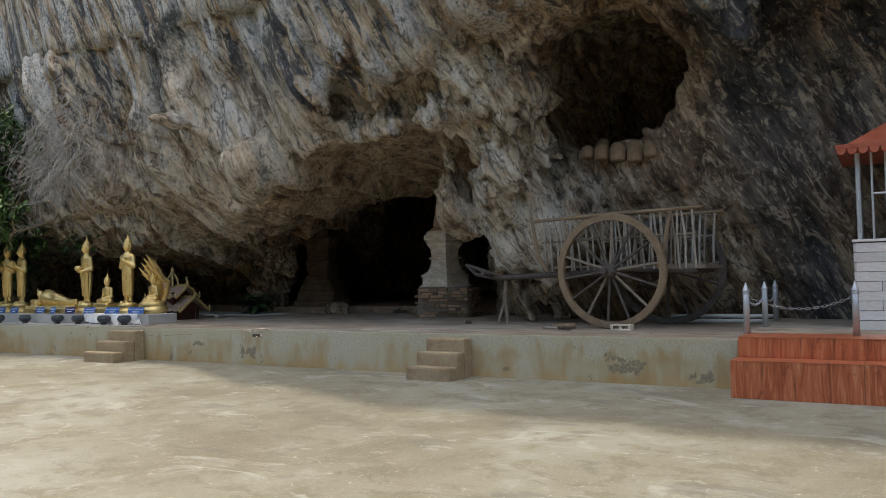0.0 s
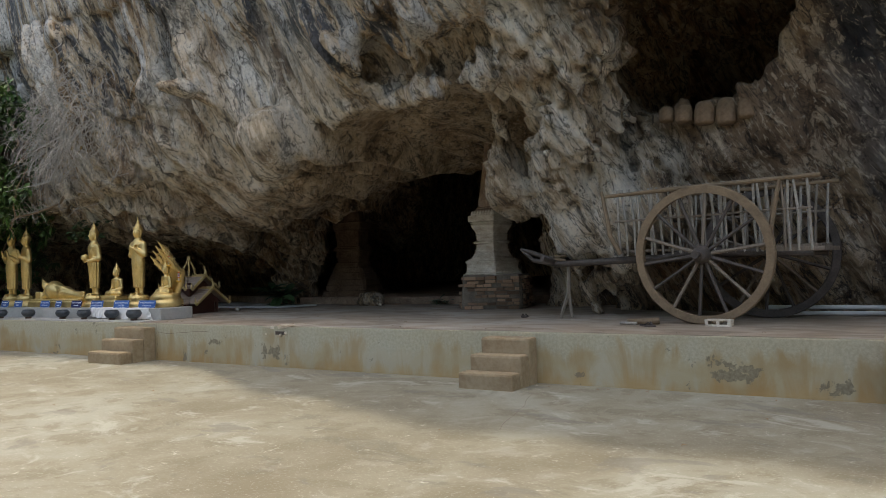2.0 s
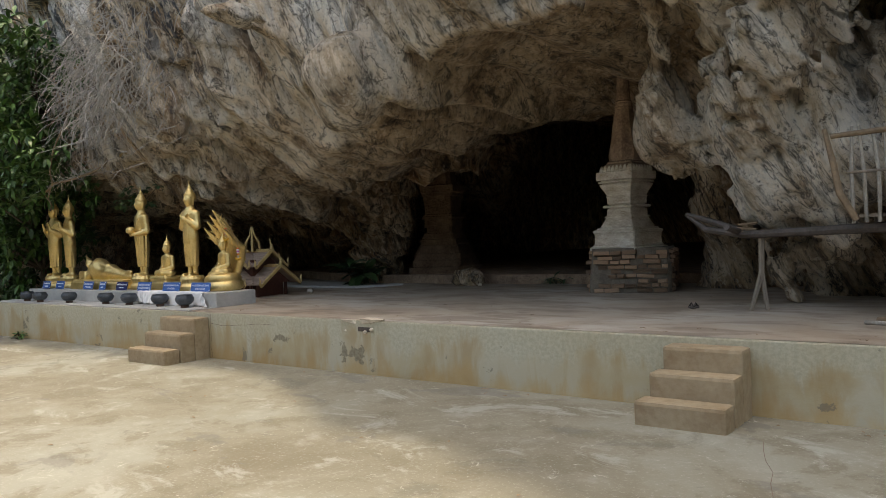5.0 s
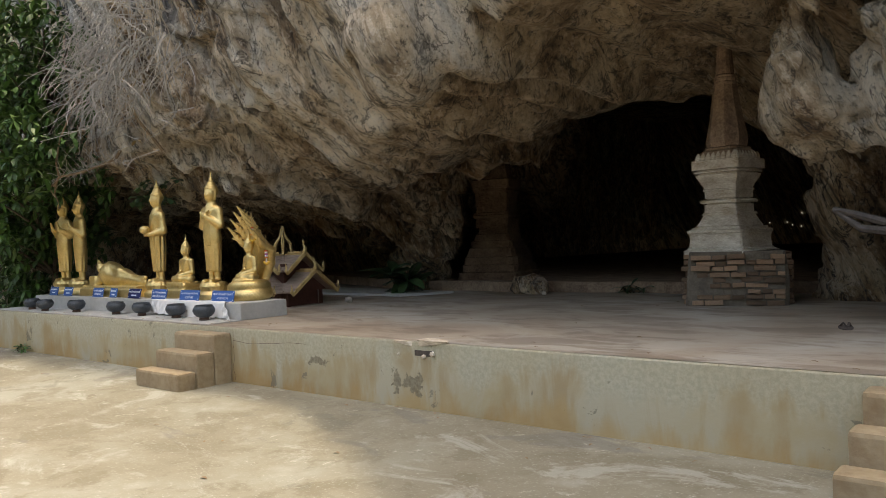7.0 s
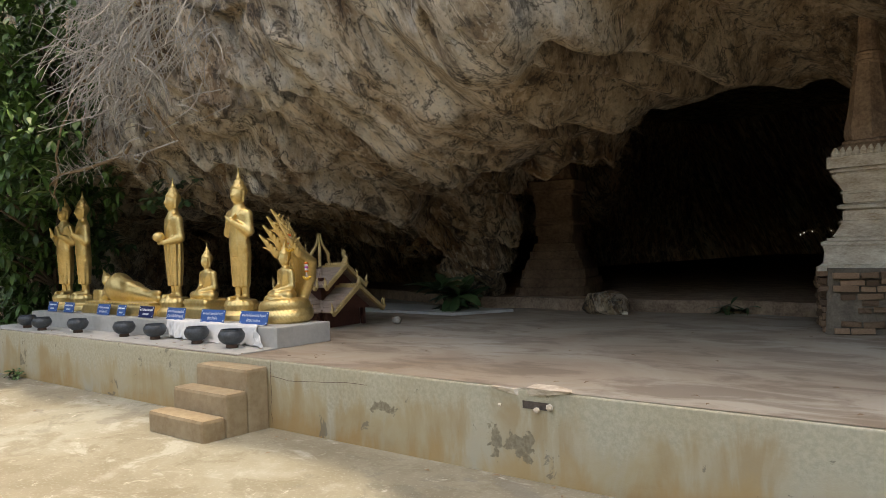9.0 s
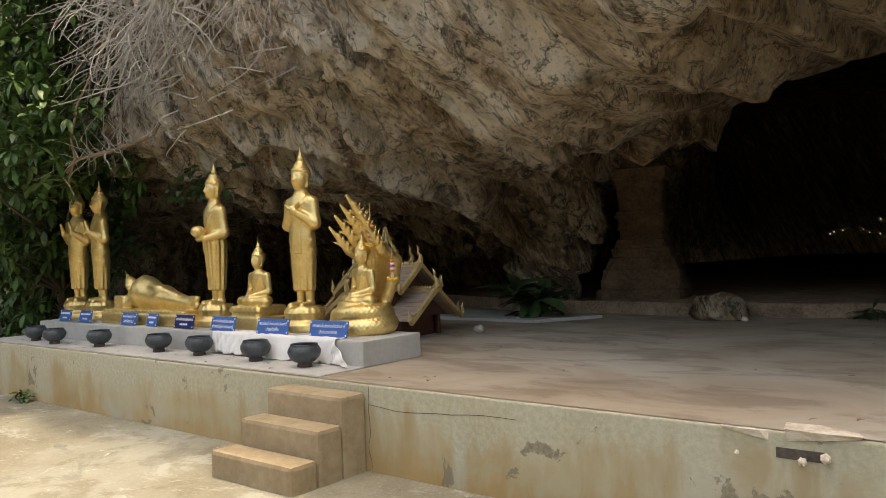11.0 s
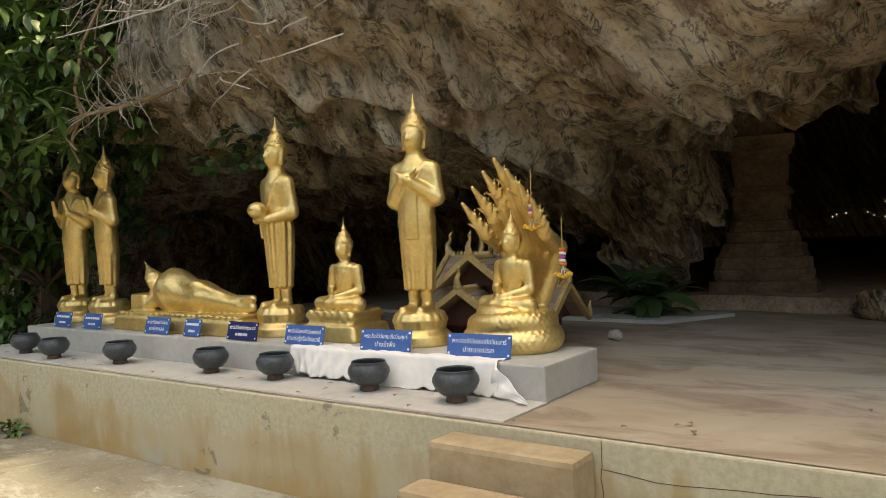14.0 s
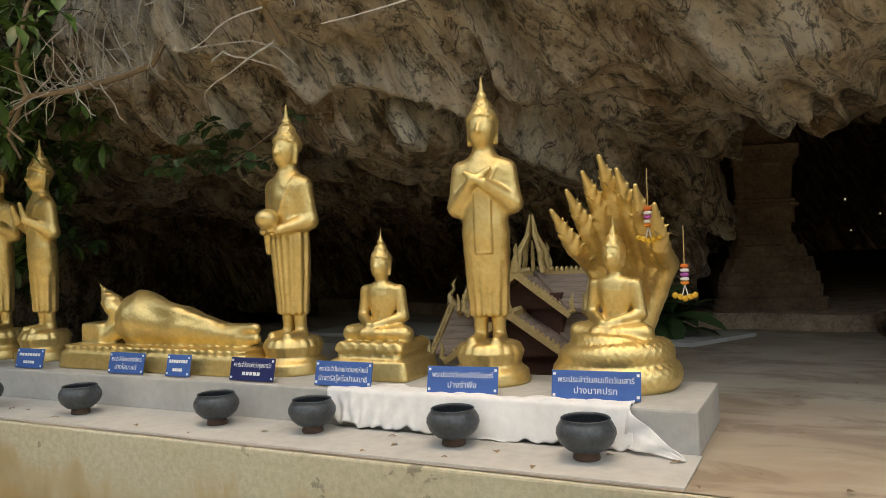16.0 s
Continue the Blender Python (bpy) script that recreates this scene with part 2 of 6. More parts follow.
def plaster():
    """Stained plaster of the terrace front: grey-green above, ochre towards the foot in blotches."""
    m, t, b = node_tree("stained_plaster")
    v = coords(t)
    a = noise_tex(t, v, 0.8, 8, 0.6, 0.6)
    d = noise_tex(t, coords(t, (1.2, 1.2, 0.35)), 2.4, 8, 0.62, 0.5)
    g = noise_tex(t, v, 30.0, 5, 0.7)
    c = ramp(t, a, [(0.34, (0.40, 0.31, 0.185)), (0.48, (0.46, 0.405, 0.29)), (0.64, (0.50, 0.48, 0.41))])
    c = mix(t, ramp(t, d, [(0.38, 0.6), (0.54, 0.0)]), c, (0.37, 0.27, 0.145))
    c = mix(t, ramp(t, d, [(0.6, 0.0), (0.75, 0.7)]), c, (0.48, 0.48, 0.45))
    sep = t.nodes.new("ShaderNodeSeparateXYZ")
    t.links.new(v, sep.inputs[0])

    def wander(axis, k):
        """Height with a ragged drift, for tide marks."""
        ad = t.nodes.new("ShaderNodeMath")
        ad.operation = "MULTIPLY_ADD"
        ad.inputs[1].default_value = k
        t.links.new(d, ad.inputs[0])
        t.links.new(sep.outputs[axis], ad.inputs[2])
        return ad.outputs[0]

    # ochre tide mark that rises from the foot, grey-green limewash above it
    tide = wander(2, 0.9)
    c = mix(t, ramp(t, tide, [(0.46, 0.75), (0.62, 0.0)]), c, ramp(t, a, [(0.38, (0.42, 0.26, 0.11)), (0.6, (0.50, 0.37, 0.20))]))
    c = mix(t, ramp(t, tide, [(0.74, 0.0), (0.86, 0.65)]), c, ramp(t, g, [(0.4, (0.40, 0.41, 0.36)), (0.6, (0.54, 0.54, 0.48))]))
    peel = noise_tex(t, v, 3.4, 8, 0.66, 0.4)
    c = mix(t, ramp(t, peel, [(0.64, 0.0), (0.655, 0.65)]), c, (0.17, 0.165, 0.145))
    # places where the skim coat has come off
    flakes = noise_tex(t, v, 7.5, 6, 0.62, 0.3)
    for u, z, ru, rz in ((8.15, 0.21, 0.75, 0.24), (2.2, 0.20, 0.48, 0.20), (1.15, 0.30, 0.30, 0.12), (9.0, 0.12, 0.4, 0.16), (-4.9, 0.3, 0.25, 0.3)):
        mp = coords(t, (ru, 5.0, rz)).node
        mp.vector_type = "TEXTURE"
        mp.inputs["Location"].default_value = (u, 0, z)
        ln = t.nodes.new("ShaderNodeVectorMath")
        ln.operation = "LENGTH"
        t.links.new(mp.outputs[0], ln.inputs[0])
        ad = t.nodes.new("ShaderNodeMath")
        ad.operation = "MULTIPLY_ADD"
        ad.inputs[1].default_value = 2.6
        t.links.new(flakes, ad.inputs[0])
        t.links.new(ln.outputs["Value"], ad.inputs[2])
        hf = t.nodes.new("ShaderNodeMath")
        hf.operation = "MULTIPLY"
        hf.inputs[1].default_value = 0.5
        t.links.new(ad.outputs[0], hf.inputs[0])
        c = mix(t, ramp(t, hf.outputs[0], [(0.0, 0.85), (0.78, 0.8), (0.81, 0.0)]), c, ramp(t, g, [(0.4, (0.165, 0.15, 0.115)), (0.6, (0.28, 0.255, 0.20))]))
    c = mix(t, 1.0, c, (0.93, 0.90, 0.79), "MULTIPLY")
    t.links.new(c, b.inputs["Base Color"])
    b.inputs["Roughness"].default_value = 0.85
    bump(t, b, mix(t, 0.4, peel, g), 0.3, 0.012)
    return m


def terrace_floor():
    m, t, b = node_tree("terrace_cement")
    v = coords(t)
    a = noise_tex(t, v, 0.6, 8, 0.6, 0.8)
    d = noise_tex(t, coords(t, (1, 2.2, 1)), 1.4, 9, 0.66, 0.6)
    g = noise_tex(t, v, 35.0, 5, 0.7)
    c = ramp(t, a, [(0.34, (0.31, 0.235, 0.165)), (0.5, (0.375, 0.31, 0.24)), (0.66, (0.44, 0.40, 0.335))])
    c = mix(t, ramp(t, d, [(0.4, 0.7), (0.52, 0.0)]), c, (0.20, 0.15, 0.11))
    c = mix(t, ramp(t, d, [(0.6, 0.0), (0.74, 0.5)]), c, (0.42, 0.39, 0.33))
    t.links.new(c, b.inputs["Base Color"])
    b.inputs["Roughness"].default_value = 0.7
    bump(t, b, mix(t, 0.5, d, g), 0.2, 0.01)
    return m


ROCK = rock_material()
GROUND = concrete_ground()
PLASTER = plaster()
CEMENT = terrace_floor()
GOLD = simple("gold_paint", (0.62, 0.43, 0.16), (0.86, 0.65, 0.30), 6.0, 0.38, 0.8, 0.5, 0.008)
GREYPAINT = simple("grey_cement_paint", (0.36, 0.355, 0.33), (0.50, 0.49, 0.46), 2.5, 0.75, 0, 0.25, 0.006)
BLACKCLAY = simple("dark_bowl_clay", (0.018, 0.020, 0.024), (0.07, 0.085, 0.10), 9.0, 0.42, 0.0, 0.3, 0.004)
BOWLFOOT = simple("brown_bowl_foot", (0.06, 0.035, 0.025), (0.16, 0.09, 0.06), 14.0, 0.6, 0.0, 0.3, 0.003)
WHITECLOTH = simple("white_cloth", (0.66, 0.65, 0.63), (0.80, 0.79, 0.77), 4.0, 0.9, 0, 0.2, 0.004)
SIGNBLUE = simple("blue_enamel", (0.030, 0.10, 0.32), (0.045, 0.14, 0.42), 3.0, 0.35, 0, 0.0)
SIGNNAVY = simple("navy_enamel", (0.010, 0.018, 0.09), (0.02, 0.03, 0.14), 3.0, 0.35, 0, 0.0)
WHITEPAINT = simple("white_lettering", (0.72, 0.74, 0.76), (0.82, 0.83, 0.84), 9.0, 0.5, 0, 0.0)
OLDWOOD = simple("grey_old_wood", (0.13, 0.10, 0.075), (0.30, 0.245, 0.19), 5.0, 0.8, 0, 0.6, 0.01, (3, 3, 0.6))
BROWNWOOD = simple("brown_old_wood", (0.15, 0.10, 0.06), (0.30, 0.21, 0.125), 6.0, 0.75, 0, 0.5, 0.008)
DARKWOOD = simple("dark_weathered_wood", (0.035, 0.027, 0.022), (0.12, 0.095, 0.08), 7.0, 0.7, 0, 0.6, 0.008)
PALESTICK = simple("pale_stick_wood", (0.20, 0.17, 0.135), (0.48, 0.44, 0.38), 9.0, 0.85, 0, 0.5, 0.006)
STUPAWHITE = simple("aged_stucco", (0.40, 0.30, 0.195), (0.90, 0.85, 0.74), 5.0, 0.88, 0, 0.6, 0.012, (0.8, 0.8, 2.2))
STUPABROWN = simple("brown_stucco", (0.12, 0.072, 0.05), (0.50, 0.36, 0.25), 5.0, 0.88, 0, 0.6, 0.012)
BRICK = simple("old_brick", (0.20, 0.11, 0.065), (0.46, 0.31, 0.20), 12.0, 0.9, 0, 0.8, 0.012, jitter=0.55)
MORTAR = simple("grey_mortar", (0.10, 0.08, 0.06), (0.27, 0.22, 0.165), 8.0, 0.9, 0, 0.7, 0.015)
STEPCEMENT = simple("ochre_worn_cement", (0.25, 0.175, 0.10), (0.41, 0.33, 0.215), 2.6, 0.85, 0, 0.4, 0.01)
STEEL = simple("silver_painted_steel", (0.42, 0.44, 0.46), (0.58, 0.60, 0.62), 8.0, 0.4, 0.6, 0.1, 0.002)

# ---- helpers for building ----
TH = radians(8.6)
CT, ST = math.cos(TH), math.sin(TH)
TOP = 0.55      # terrace height
SHELF = 0.74    # top of the statues' plinth


def P(u, v, z=0.0):
    """A place on the terrace: u along its front edge, v behind the edge."""
    return Vector((-10.1 + u * CT - v * ST, 7.6 + u * ST + v * CT, z))


def at(u, v, z=0.0, rz=0.0):
    p = P(u, v, z)
    return pose(p.x, p.y, p.z, 0, 0, rz + 8.6)


def finish(bm, name, material, smooth=False):
    me = bpy.data.meshes.new(name)
    bmesh.ops.recalc_face_normals(bm, faces=bm.faces)
    bm.to_mesh(me)
    bm.free()
    me.materials.append(material)
    if smooth:
        me.polygons.foreach_set("use_smooth", [True] * len(me.polygons))
    return me


def thing(name, m, label, category, group="", kind=""):
    """An empty at the base of a thing."""
    ob = new(name)
    ob.matrix_world = m
    ob.empty_display_size = 0.1
    return tagged(ob, label, category, group, kind)


def part(name, bm, material, parent, label="", smooth=False):
    ob = new(name, bm if isinstance(bm, bpy.types.Mesh) else finish(bm, name, material, smooth))
    ob.parent = parent
    return tagged(ob, label)


def solo(name, bm, material, m, label, category, group="", kind="", smooth=False):
    ob = new(name, finish(bm, name, material, smooth))
    ob.matrix_world = m
    return tagged(ob, label, category, group, kind)


def box(bm, x0, x1, y0, y1, z0, z1, bevel=0.0, m=None):
    r = bmesh.ops.create_cube(bm, size=1.0)
    vs = r["verts"]
    for v in vs:
        v.co = Vector(((x0 + x1) / 2 + v.co.x * (x1 - x0), (y0 + y1) / 2 + v.co.y * (y1 - y0), (z0 + z1) / 2 + v.co.z * (z1 - z0)))
    if bevel:
        es = list({e for v in vs for e in v.link_edges})
        b = bmesh.ops.bevel(bm, geom=es, offset=bevel, segments=2, affect="EDGES", profile=0.6)
        vs = list({v for f in b["faces"] for v in f.verts} | {v for v in vs if v.is_valid})
    if m is not None:
        bmesh.ops.transform(bm, matrix=m, verts=vs)
    return bm


def lathe(bm, prof, n=24, sx=1.0, sy=1.0, m=None):
    """Turns a profile of (radius, height) about z."""
    rings = []
    for r, z in prof:
        rings.append([bm.verts.new((sx * r * math.cos(2 * math.pi * i / n), sy * r * math.sin(2 * math.pi * i / n), z)) for i in range(n)])
    for a, b in zip(rings, rings[1:]):
        for i in range(n):
            bm.faces.new((a[i], a[(i + 1) % n], b[(i + 1) % n], b[i]))
    bm.faces.new(rings[0][::-1])
    bm.faces.new(rings[-1])
    if m is not None:
        bmesh.ops.transform(bm, matrix=m, verts=[v for r in rings for v in r])
    return bm


def tube(bm, pts, radii, n=6):
    """A bent round bar through points."""
    pts = [Vector(p) for p in pts]
    if isinstance(radii, (int, float)):
        radii = [radii] * len(pts)
    rings = []
    for i, p in enumerate(pts):
        d = (pts[min(i + 1, len(pts) - 1)] - pts[max(i - 1, 0)]).normalized()
        a = d.orthogonal().normalized() if i == 0 else (a - d * a.dot(d)).normalized()
        b = d.cross(a)
        rings.append([bm.verts.new(p + radii[i] * (a * math.cos(2 * math.pi * k / n) + b * math.sin(2 * math.pi * k / n))) for k in range(n)])
    for r, s in zip(rings, rings[1:]):
        for k in range(n):
            bm.faces.new((r[k], r[(k + 1) % n], s[(k + 1) % n], s[k]))
    bm.faces.new(rings[0][::-1])
    bm.faces.new(rings[-1])
    return bm


# ---- smooth solids: blended fields turned into meshes ----
_lattice = np.random.RandomState(7).rand(32, 32, 32).astype(np.float32)


def vnoise(x, y, z):
    """Smooth noise from -1 to 1."""
    xi, yi, zi = np.floor(x).astype(np.int32), np.floor(y).astype(np.int32), np.floor(z).astype(np.int32)
    fx, fy, fz = x - xi, y - yi, z - zi
    fx, fy, fz = fx * fx * (3 - 2 * fx), fy * fy * (3 - 2 * fy), fz * fz * (3 - 2 * fz)
    out = 0
    for dx in (0, 1):
        for dy in (0, 1):
            for dz in (0, 1):
                w = (fx if dx else 1 - fx) * (fy if dy else 1 - fy) * (fz if dz else 1 - fz)
                out = out + w * _lattice[(xi + dx) & 31, (yi + dy) & 31, (zi + dz) & 31]
    return out * 2 - 1


def smin(a, b, k):
    h = np.clip(0.5 + 0.5 * (b - a) / k, 0, 1)
    return b * (1 - h) + a * h - k * h * (1 - h)


def smax(a, b, k):
    return -smin(-a, -b, k)


def ball(g, c, r):
    x, y, z = g
    q = np.sqrt(((x - c[0]) / r[0]) ** 2 + ((y - c[1]) / r[1]) ** 2 + ((z - c[2]) / r[2]) ** 2)
    return (q - 1) * min(r)


def rod(g, a, b, ra, rb=None):
    x, y, z = g
    rb = ra if rb is None else rb
    d = [b[i] - a[i] for i in range(3)]
    L = d[0] ** 2 + d[1] ** 2 + d[2] ** 2
    h = np.clip(((x - a[0]) * d[0] + (y - a[1]) * d[1] + (z - a[2]) * d[2]) / L, 0, 1)
    return np.sqrt((x - a[0] - h * d[0]) ** 2 + (y - a[1] - h * d[1]) ** 2 + (z - a[2] - h * d[2]) ** 2) - (ra + (rb - ra) * h)


def grid(lo, hi, step):
    ax = [np.arange(lo[i], hi[i] + step * 0.5, step, dtype=np.float32) for i in range(3)]
    return np.meshgrid(*ax, indexing="ij", sparse=True)


def net(field, lo, step):
    """The surface of a field (negative inside) as vertices and quads."""
    f = np.ascontiguousarray(field, dtype=np.float32)
    ins = f < 0
    nx, ny, nz = f.shape
    cnt = np.zeros((nx - 1, ny - 1, nz - 1), np.int8)
    for dx in (0, 1):
        for dy in (0, 1):
            for dz in (0, 1):
                cnt += ins[dx:nx - 1 + dx, dy:ny - 1 + dy, dz:nz - 1 + dz]
    ci, cj, ck = np.nonzero((cnt > 0) & (cnt < 8))
    idx = np.full(cnt.shape, -1, np.int32)
    idx[ci, cj, ck] = np.arange(len(ci))
    acc = np.zeros((len(ci), 3), np.float32)
    num = np.zeros(len(ci), np.float32)
    corners = [(a, b, c) for a in (0, 1) for b in (0, 1) for c in (0, 1)]
    for p in corners:
        for ax in range(3):
            if p[ax]:
                continue
            q = list(p)
            q[ax] = 1
            fa = f[ci + p[0], cj + p[1], ck + p[2]]
            fb = f[ci + q[0], cj + q[1], ck + q[2]]
            hit = (fa < 0) != (fb < 0)
            tt = np.where(hit, fa / np.where(hit, fa - fb, 1), 0)
            for a in range(3):
                acc[:, a] += np.where(hit, p[a] + (tt if a == ax else 0), 0)
            num += hit
    verts = (acc / num[:, None] + np.stack([ci, cj, ck], 1)) * step + np.array(lo, np.float32)
    quads = []
    for ax in range(3):
        sl = [slice(1, -1)] * 3
        sa, sb = list(sl), list(sl)
        sa[ax], sb[ax] = slice(0, -1), slice(1, None)
        A, B = ins[tuple(sa)], ins[tuple(sb)]
        off = [1, 1, 1]
        off[ax] = 0
        i, j, k = np.nonzero(A != B)
        flip = A[i, j, k]
        i, j, k = i + off[0], j + off[1], k + off[2]
        o1, o2 = [(1, 2), (2, 0), (0, 1)][ax]
        def cell(d1, d2):
            c = [i.copy(), j.copy(), k.copy()]
            c[o1] -= d1
            c[o2] -= d2
            return idx[c[0], c[1], c[2]]
        q = np.stack([cell(1, 1), cell(0, 1), cell(0, 0), cell(1, 0)], 1)
        q[~flip] = q[~flip][:, ::-1]
        quads.append(q)
    quads = np.concatenate(quads)
    quads = quads[(quads >= 0).all(1)]
    return verts, quads


def largest(v, q):
    """Keeps the pieces that are part of the mass and drops loose crumbs."""
    lab = np.arange(len(v))
    while True:
        low = lab[q].min(1)
        nxt = lab.copy()
        for k in range(4):
            np.minimum.at(nxt, q[:, k], low)
        nxt = nxt[nxt]
        if (nxt == lab).all():
            break
        lab = nxt
    keep = np.bincount(lab, minlength=len(v))[lab] > 20000
    idx = np.cumsum(keep) - 1
    q = q[keep[q[:, 0]]]
    return v[keep], idx[q]


def net_mesh(name, field, lo, step, material, smooth=True, whole=False):
    v, q = net(field, lo, step)
    if whole:
        v, q = largest(v, q)
    me = bpy.data.meshes.new(name)
    me.vertices.add(len(v))
    me.vertices.foreach_set("co", v.ravel())
    me.loops.add(q.size)
    me.loops.foreach_set("vertex_index", q.ravel().astype(np.int32))
    me.polygons.add(len(q))
    me.polygons.foreach_set("loop_start", np.arange(0, q.size, 4, dtype=np.int32))
    if smooth:
        me.polygons.foreach_set("use_smooth", np.ones(len(q), bool))
    me.update(calc_edges=True)
    me.validate()
    me.materials.append(material)
    return me


# ---- the cliff ----
CX = (-18, -14, -12, -10, -8, -6.6, -5.2, -3, -1, 4)
CY = (7.8, 8.6, 9.4, 10.5, 12.8, 15)
# height of the overhang's underside, from the lip inwards, at each CX
UNDER = ((2.6, 2.4, 2.2, 2.0, 1.8, 1.6), (2.95, 2.55, 2.0, 1.9, 1.8, 1.6), (3.5, 3.1, 2.35, 1.97, 2.45, 3.8), (4.0, 3.5, 2.5, 2.35, 2.85, 4.3),
         (3.6, 3.2, 3.1, 3.35, 2.9, 4.3), (4.3, 4.1, 3.75, 3.6, 3.05, 4.0), (4.6, 4.4, 4.1, 3.8, 3.3, 3.1), (5.2, 5.1, 5.0, 4.9, 4.7, 4.5),
         (5.2, 5.0, 4.8, 4.6, 4.5, 4.4), (5.2, 5.0, 4.8, 4.6, 4.5, 4.4))
FX = (-18, -15.5, -13.4, -12, -10.2, -8.8, -7.5, -6.3, -5, -3.7, -1.2, 0.2, 4)
FY = (8.2, 7.9, 7.95, 8.35, 8.5, 8.75, 8.6, 8.3, 8.6, 8.7, 9.5, 10.2, 9.9)


def face_y(x, z):
    return np.interp(x, FX, FY).astype(np.float32) - 0.10 * np.clip(z - 4, -1, 12)


def under_z(x, y):
    out = 0
    gx = np.interp(x, CX, range(len(CX)))
    gy = np.interp(y, CY, range(len(CY)))
    tab = np.array(UNDER, np.float32)
    i = np.clip(np.floor(gx).astype(int), 0, len(CX) - 2)
    j = np.clip(np.floor(gy).astype(int), 0, len(CY) - 2)
    a, b = gx - i, gy - j
    return (tab[i, j] * (1 - a) * (1 - b) + tab[i + 1, j] * a * (1 - b) + tab[i, j + 1] * (1 - a) * b + tab[i + 1, j + 1] * a * b).astype(np.float32)


def cliff_field(g):
    x, y, z = g
    # folds that run down the face at a slant, rounded with sharp creases between
    s = x + 0.45 * z
    o = np.zeros_like(s)
    s = s + 0.25 * vnoise(s * 0.8, o, z * 0.6 + 4)
    flute = 0.20 + 0.20 * vnoise(s * 1.5, o + 1, z * 0.25 + o) - 0.34 * np.abs(vnoise(s * 2.3, o + 2.5, z * 0.36 + 9 + o)) - 0.23 * np.abs(vnoise(s * 5.3, o + 4.5, z * 0.7 + o))
    over = smax((under_z(x, y) + 1.1 * flute - z) * 0.8, face_y(x, z) + flute * 1.35 - y, 0.38)
    # rock behind the terrace, left of the dark chamber
    back_y = np.interp(x, (-18, -16.6, -15, -13.5, -12.3), (14.2, 14.4, 15.3, 15.3, 15.2)).astype(np.float32)
    left = smax(back_y - 0.25 * (z - 1) - y, x + 12.95, 0.3)
    left = smin(left, rod(g, (-12.55, 12.25, 0.5), (-12.3, 11.9, 2.1), 0.3, 0.5), 0.3)
    for c, r in (((-13.3, 12.3, 1.75), (0.8, 0.6, 0.45)), ((-15.2, 12.6, 0.8), (0.7, 0.5, 0.35)), ((-13.6, 11.6, 0.62), (0.5, 0.35, 0.22)), ((-14.6, 10.9, 0.6), (0.3, 0.25, 0.16)), ((-12.9, 11.2, 0.58), (0.25, 0.2, 0.14))):
        left = smin(left, ball(g, c, r), 0.2)
    left = smax(left, y - 16.2, 0.3)
    # wall behind the cart and to the right of it
    wall_y = np.interp(x, (-6, -4.5, -2.5, -0.5, 4), (12.4, 12.0, 11.9, 12.4, 12.2)).astype(np.float32) - 0.33 * np.clip(z - 0.6, 0, 9)
    right = smax(wall_y + 0.5 * flute - y, -5.2 - x, 0.4)
    right = smin(right, smax(13.2 - y, -6.4 - x, 0.3), 0.3)
    right = smin(right, rod(g, (-6.25, 13.1, 0.4), (-6.45, 12.95, 3.2), 0.5, 0.6), 0.3)
    right = smin(right, ball(g, (-7.15, 13.15, 3.0), (0.75, 0.6, 0.75)), 0.3)
    d = smin(smin(over, left, 0.3), right, 0.35)
    # the pillar of dripstone
    pil = rod(g, (-4.45, 9.9, 4.9), (-4.75, 10.7, 2.6), 0.75, 0.55)
    pil = smin(pil, ball(g, (-4.35, 11.0, 1.95), (0.95, 0.6, 0.7)), 0.35)
    pil = smin(pil, rod(g, (-4.2, 11.2, 1.6), (-4.75, 11.15, 0.95), 0.45, 0.14), 0.25)
    pil = smin(pil, rod(g, (-4.95, 9.7, 4.6), (-5.55, 10.25, 3.3), 0.42, 0.27), 0.2)
    pil = smin(pil, rod(g, (-5.55, 10.25, 3.4), (-5.78, 10.65, 2.3), 0.26, 0.34), 0.12)
    pil = smin(pil, rod(g, (-5.75, 10.7, 2.35), (-4.9, 10.9, 2.3), 0.3, 0.35), 0.2)
    pil = smin(pil, ball(g, (-4.95, 10.85, 2.35), (0.65, 0.42, 0.45)), 0.2)
    for c, r in (((-5.37, 10.3, 3.0), (0.17, 0.9, 0.34)), ((-5.62, 10.0, 4.5), (0.2, 0.6, 0.2)), ((-4.13, 10.5, 2.56), (0.15, 0.7, 0.18)), ((-4.75, 10.2, 2.75), (0.12, 0.5, 0.1)), ((-4.55, 10.4, 1.35), (0.3, 0.6, 0.16))):
        pil = smax(pil, -ball(g, c, r), 0.06)
    d = smin(d, pil, 0.2)
    # ledge that runs under the fissure, and the fissure
    d = smax(d, -rod(g, (-7.3, 9.1, 4.12), (-5.3, 9.35, 4.22), 0.24), 0.12)
    d = smin(d, rod(g, (-8.1, 9.15, 3.60), (-5.2, 9.3, 3.72), 0.11), 0.12)
    # drooping knob under the lip, and a small slab
    d = smin(d, ball(g, (-8.78, 8.62, 3.12), (0.44, 0.42, 0.55)), 0.10)
    d = smax(d, -rod(g, (-8.95, 8.2, 2.4), (-8.95, 8.25, 3.15), 0.10), 0.06)
    d = smax(d, -rod(g, (-8.62, 8.2, 2.4), (-8.6, 8.25, 2.95), 0.07), 0.05)
    d = smin(d, ball(g, (-9.54, 8.25, 4.02), (0.26, 0.32, 0.06)), 0.04)
    # earth bank under the upper cave
    d = smin(d, rod(g, (-4.2, 11.75, 2.6), (-2.3, 11.65, 2.55), 0.62), 0.2)
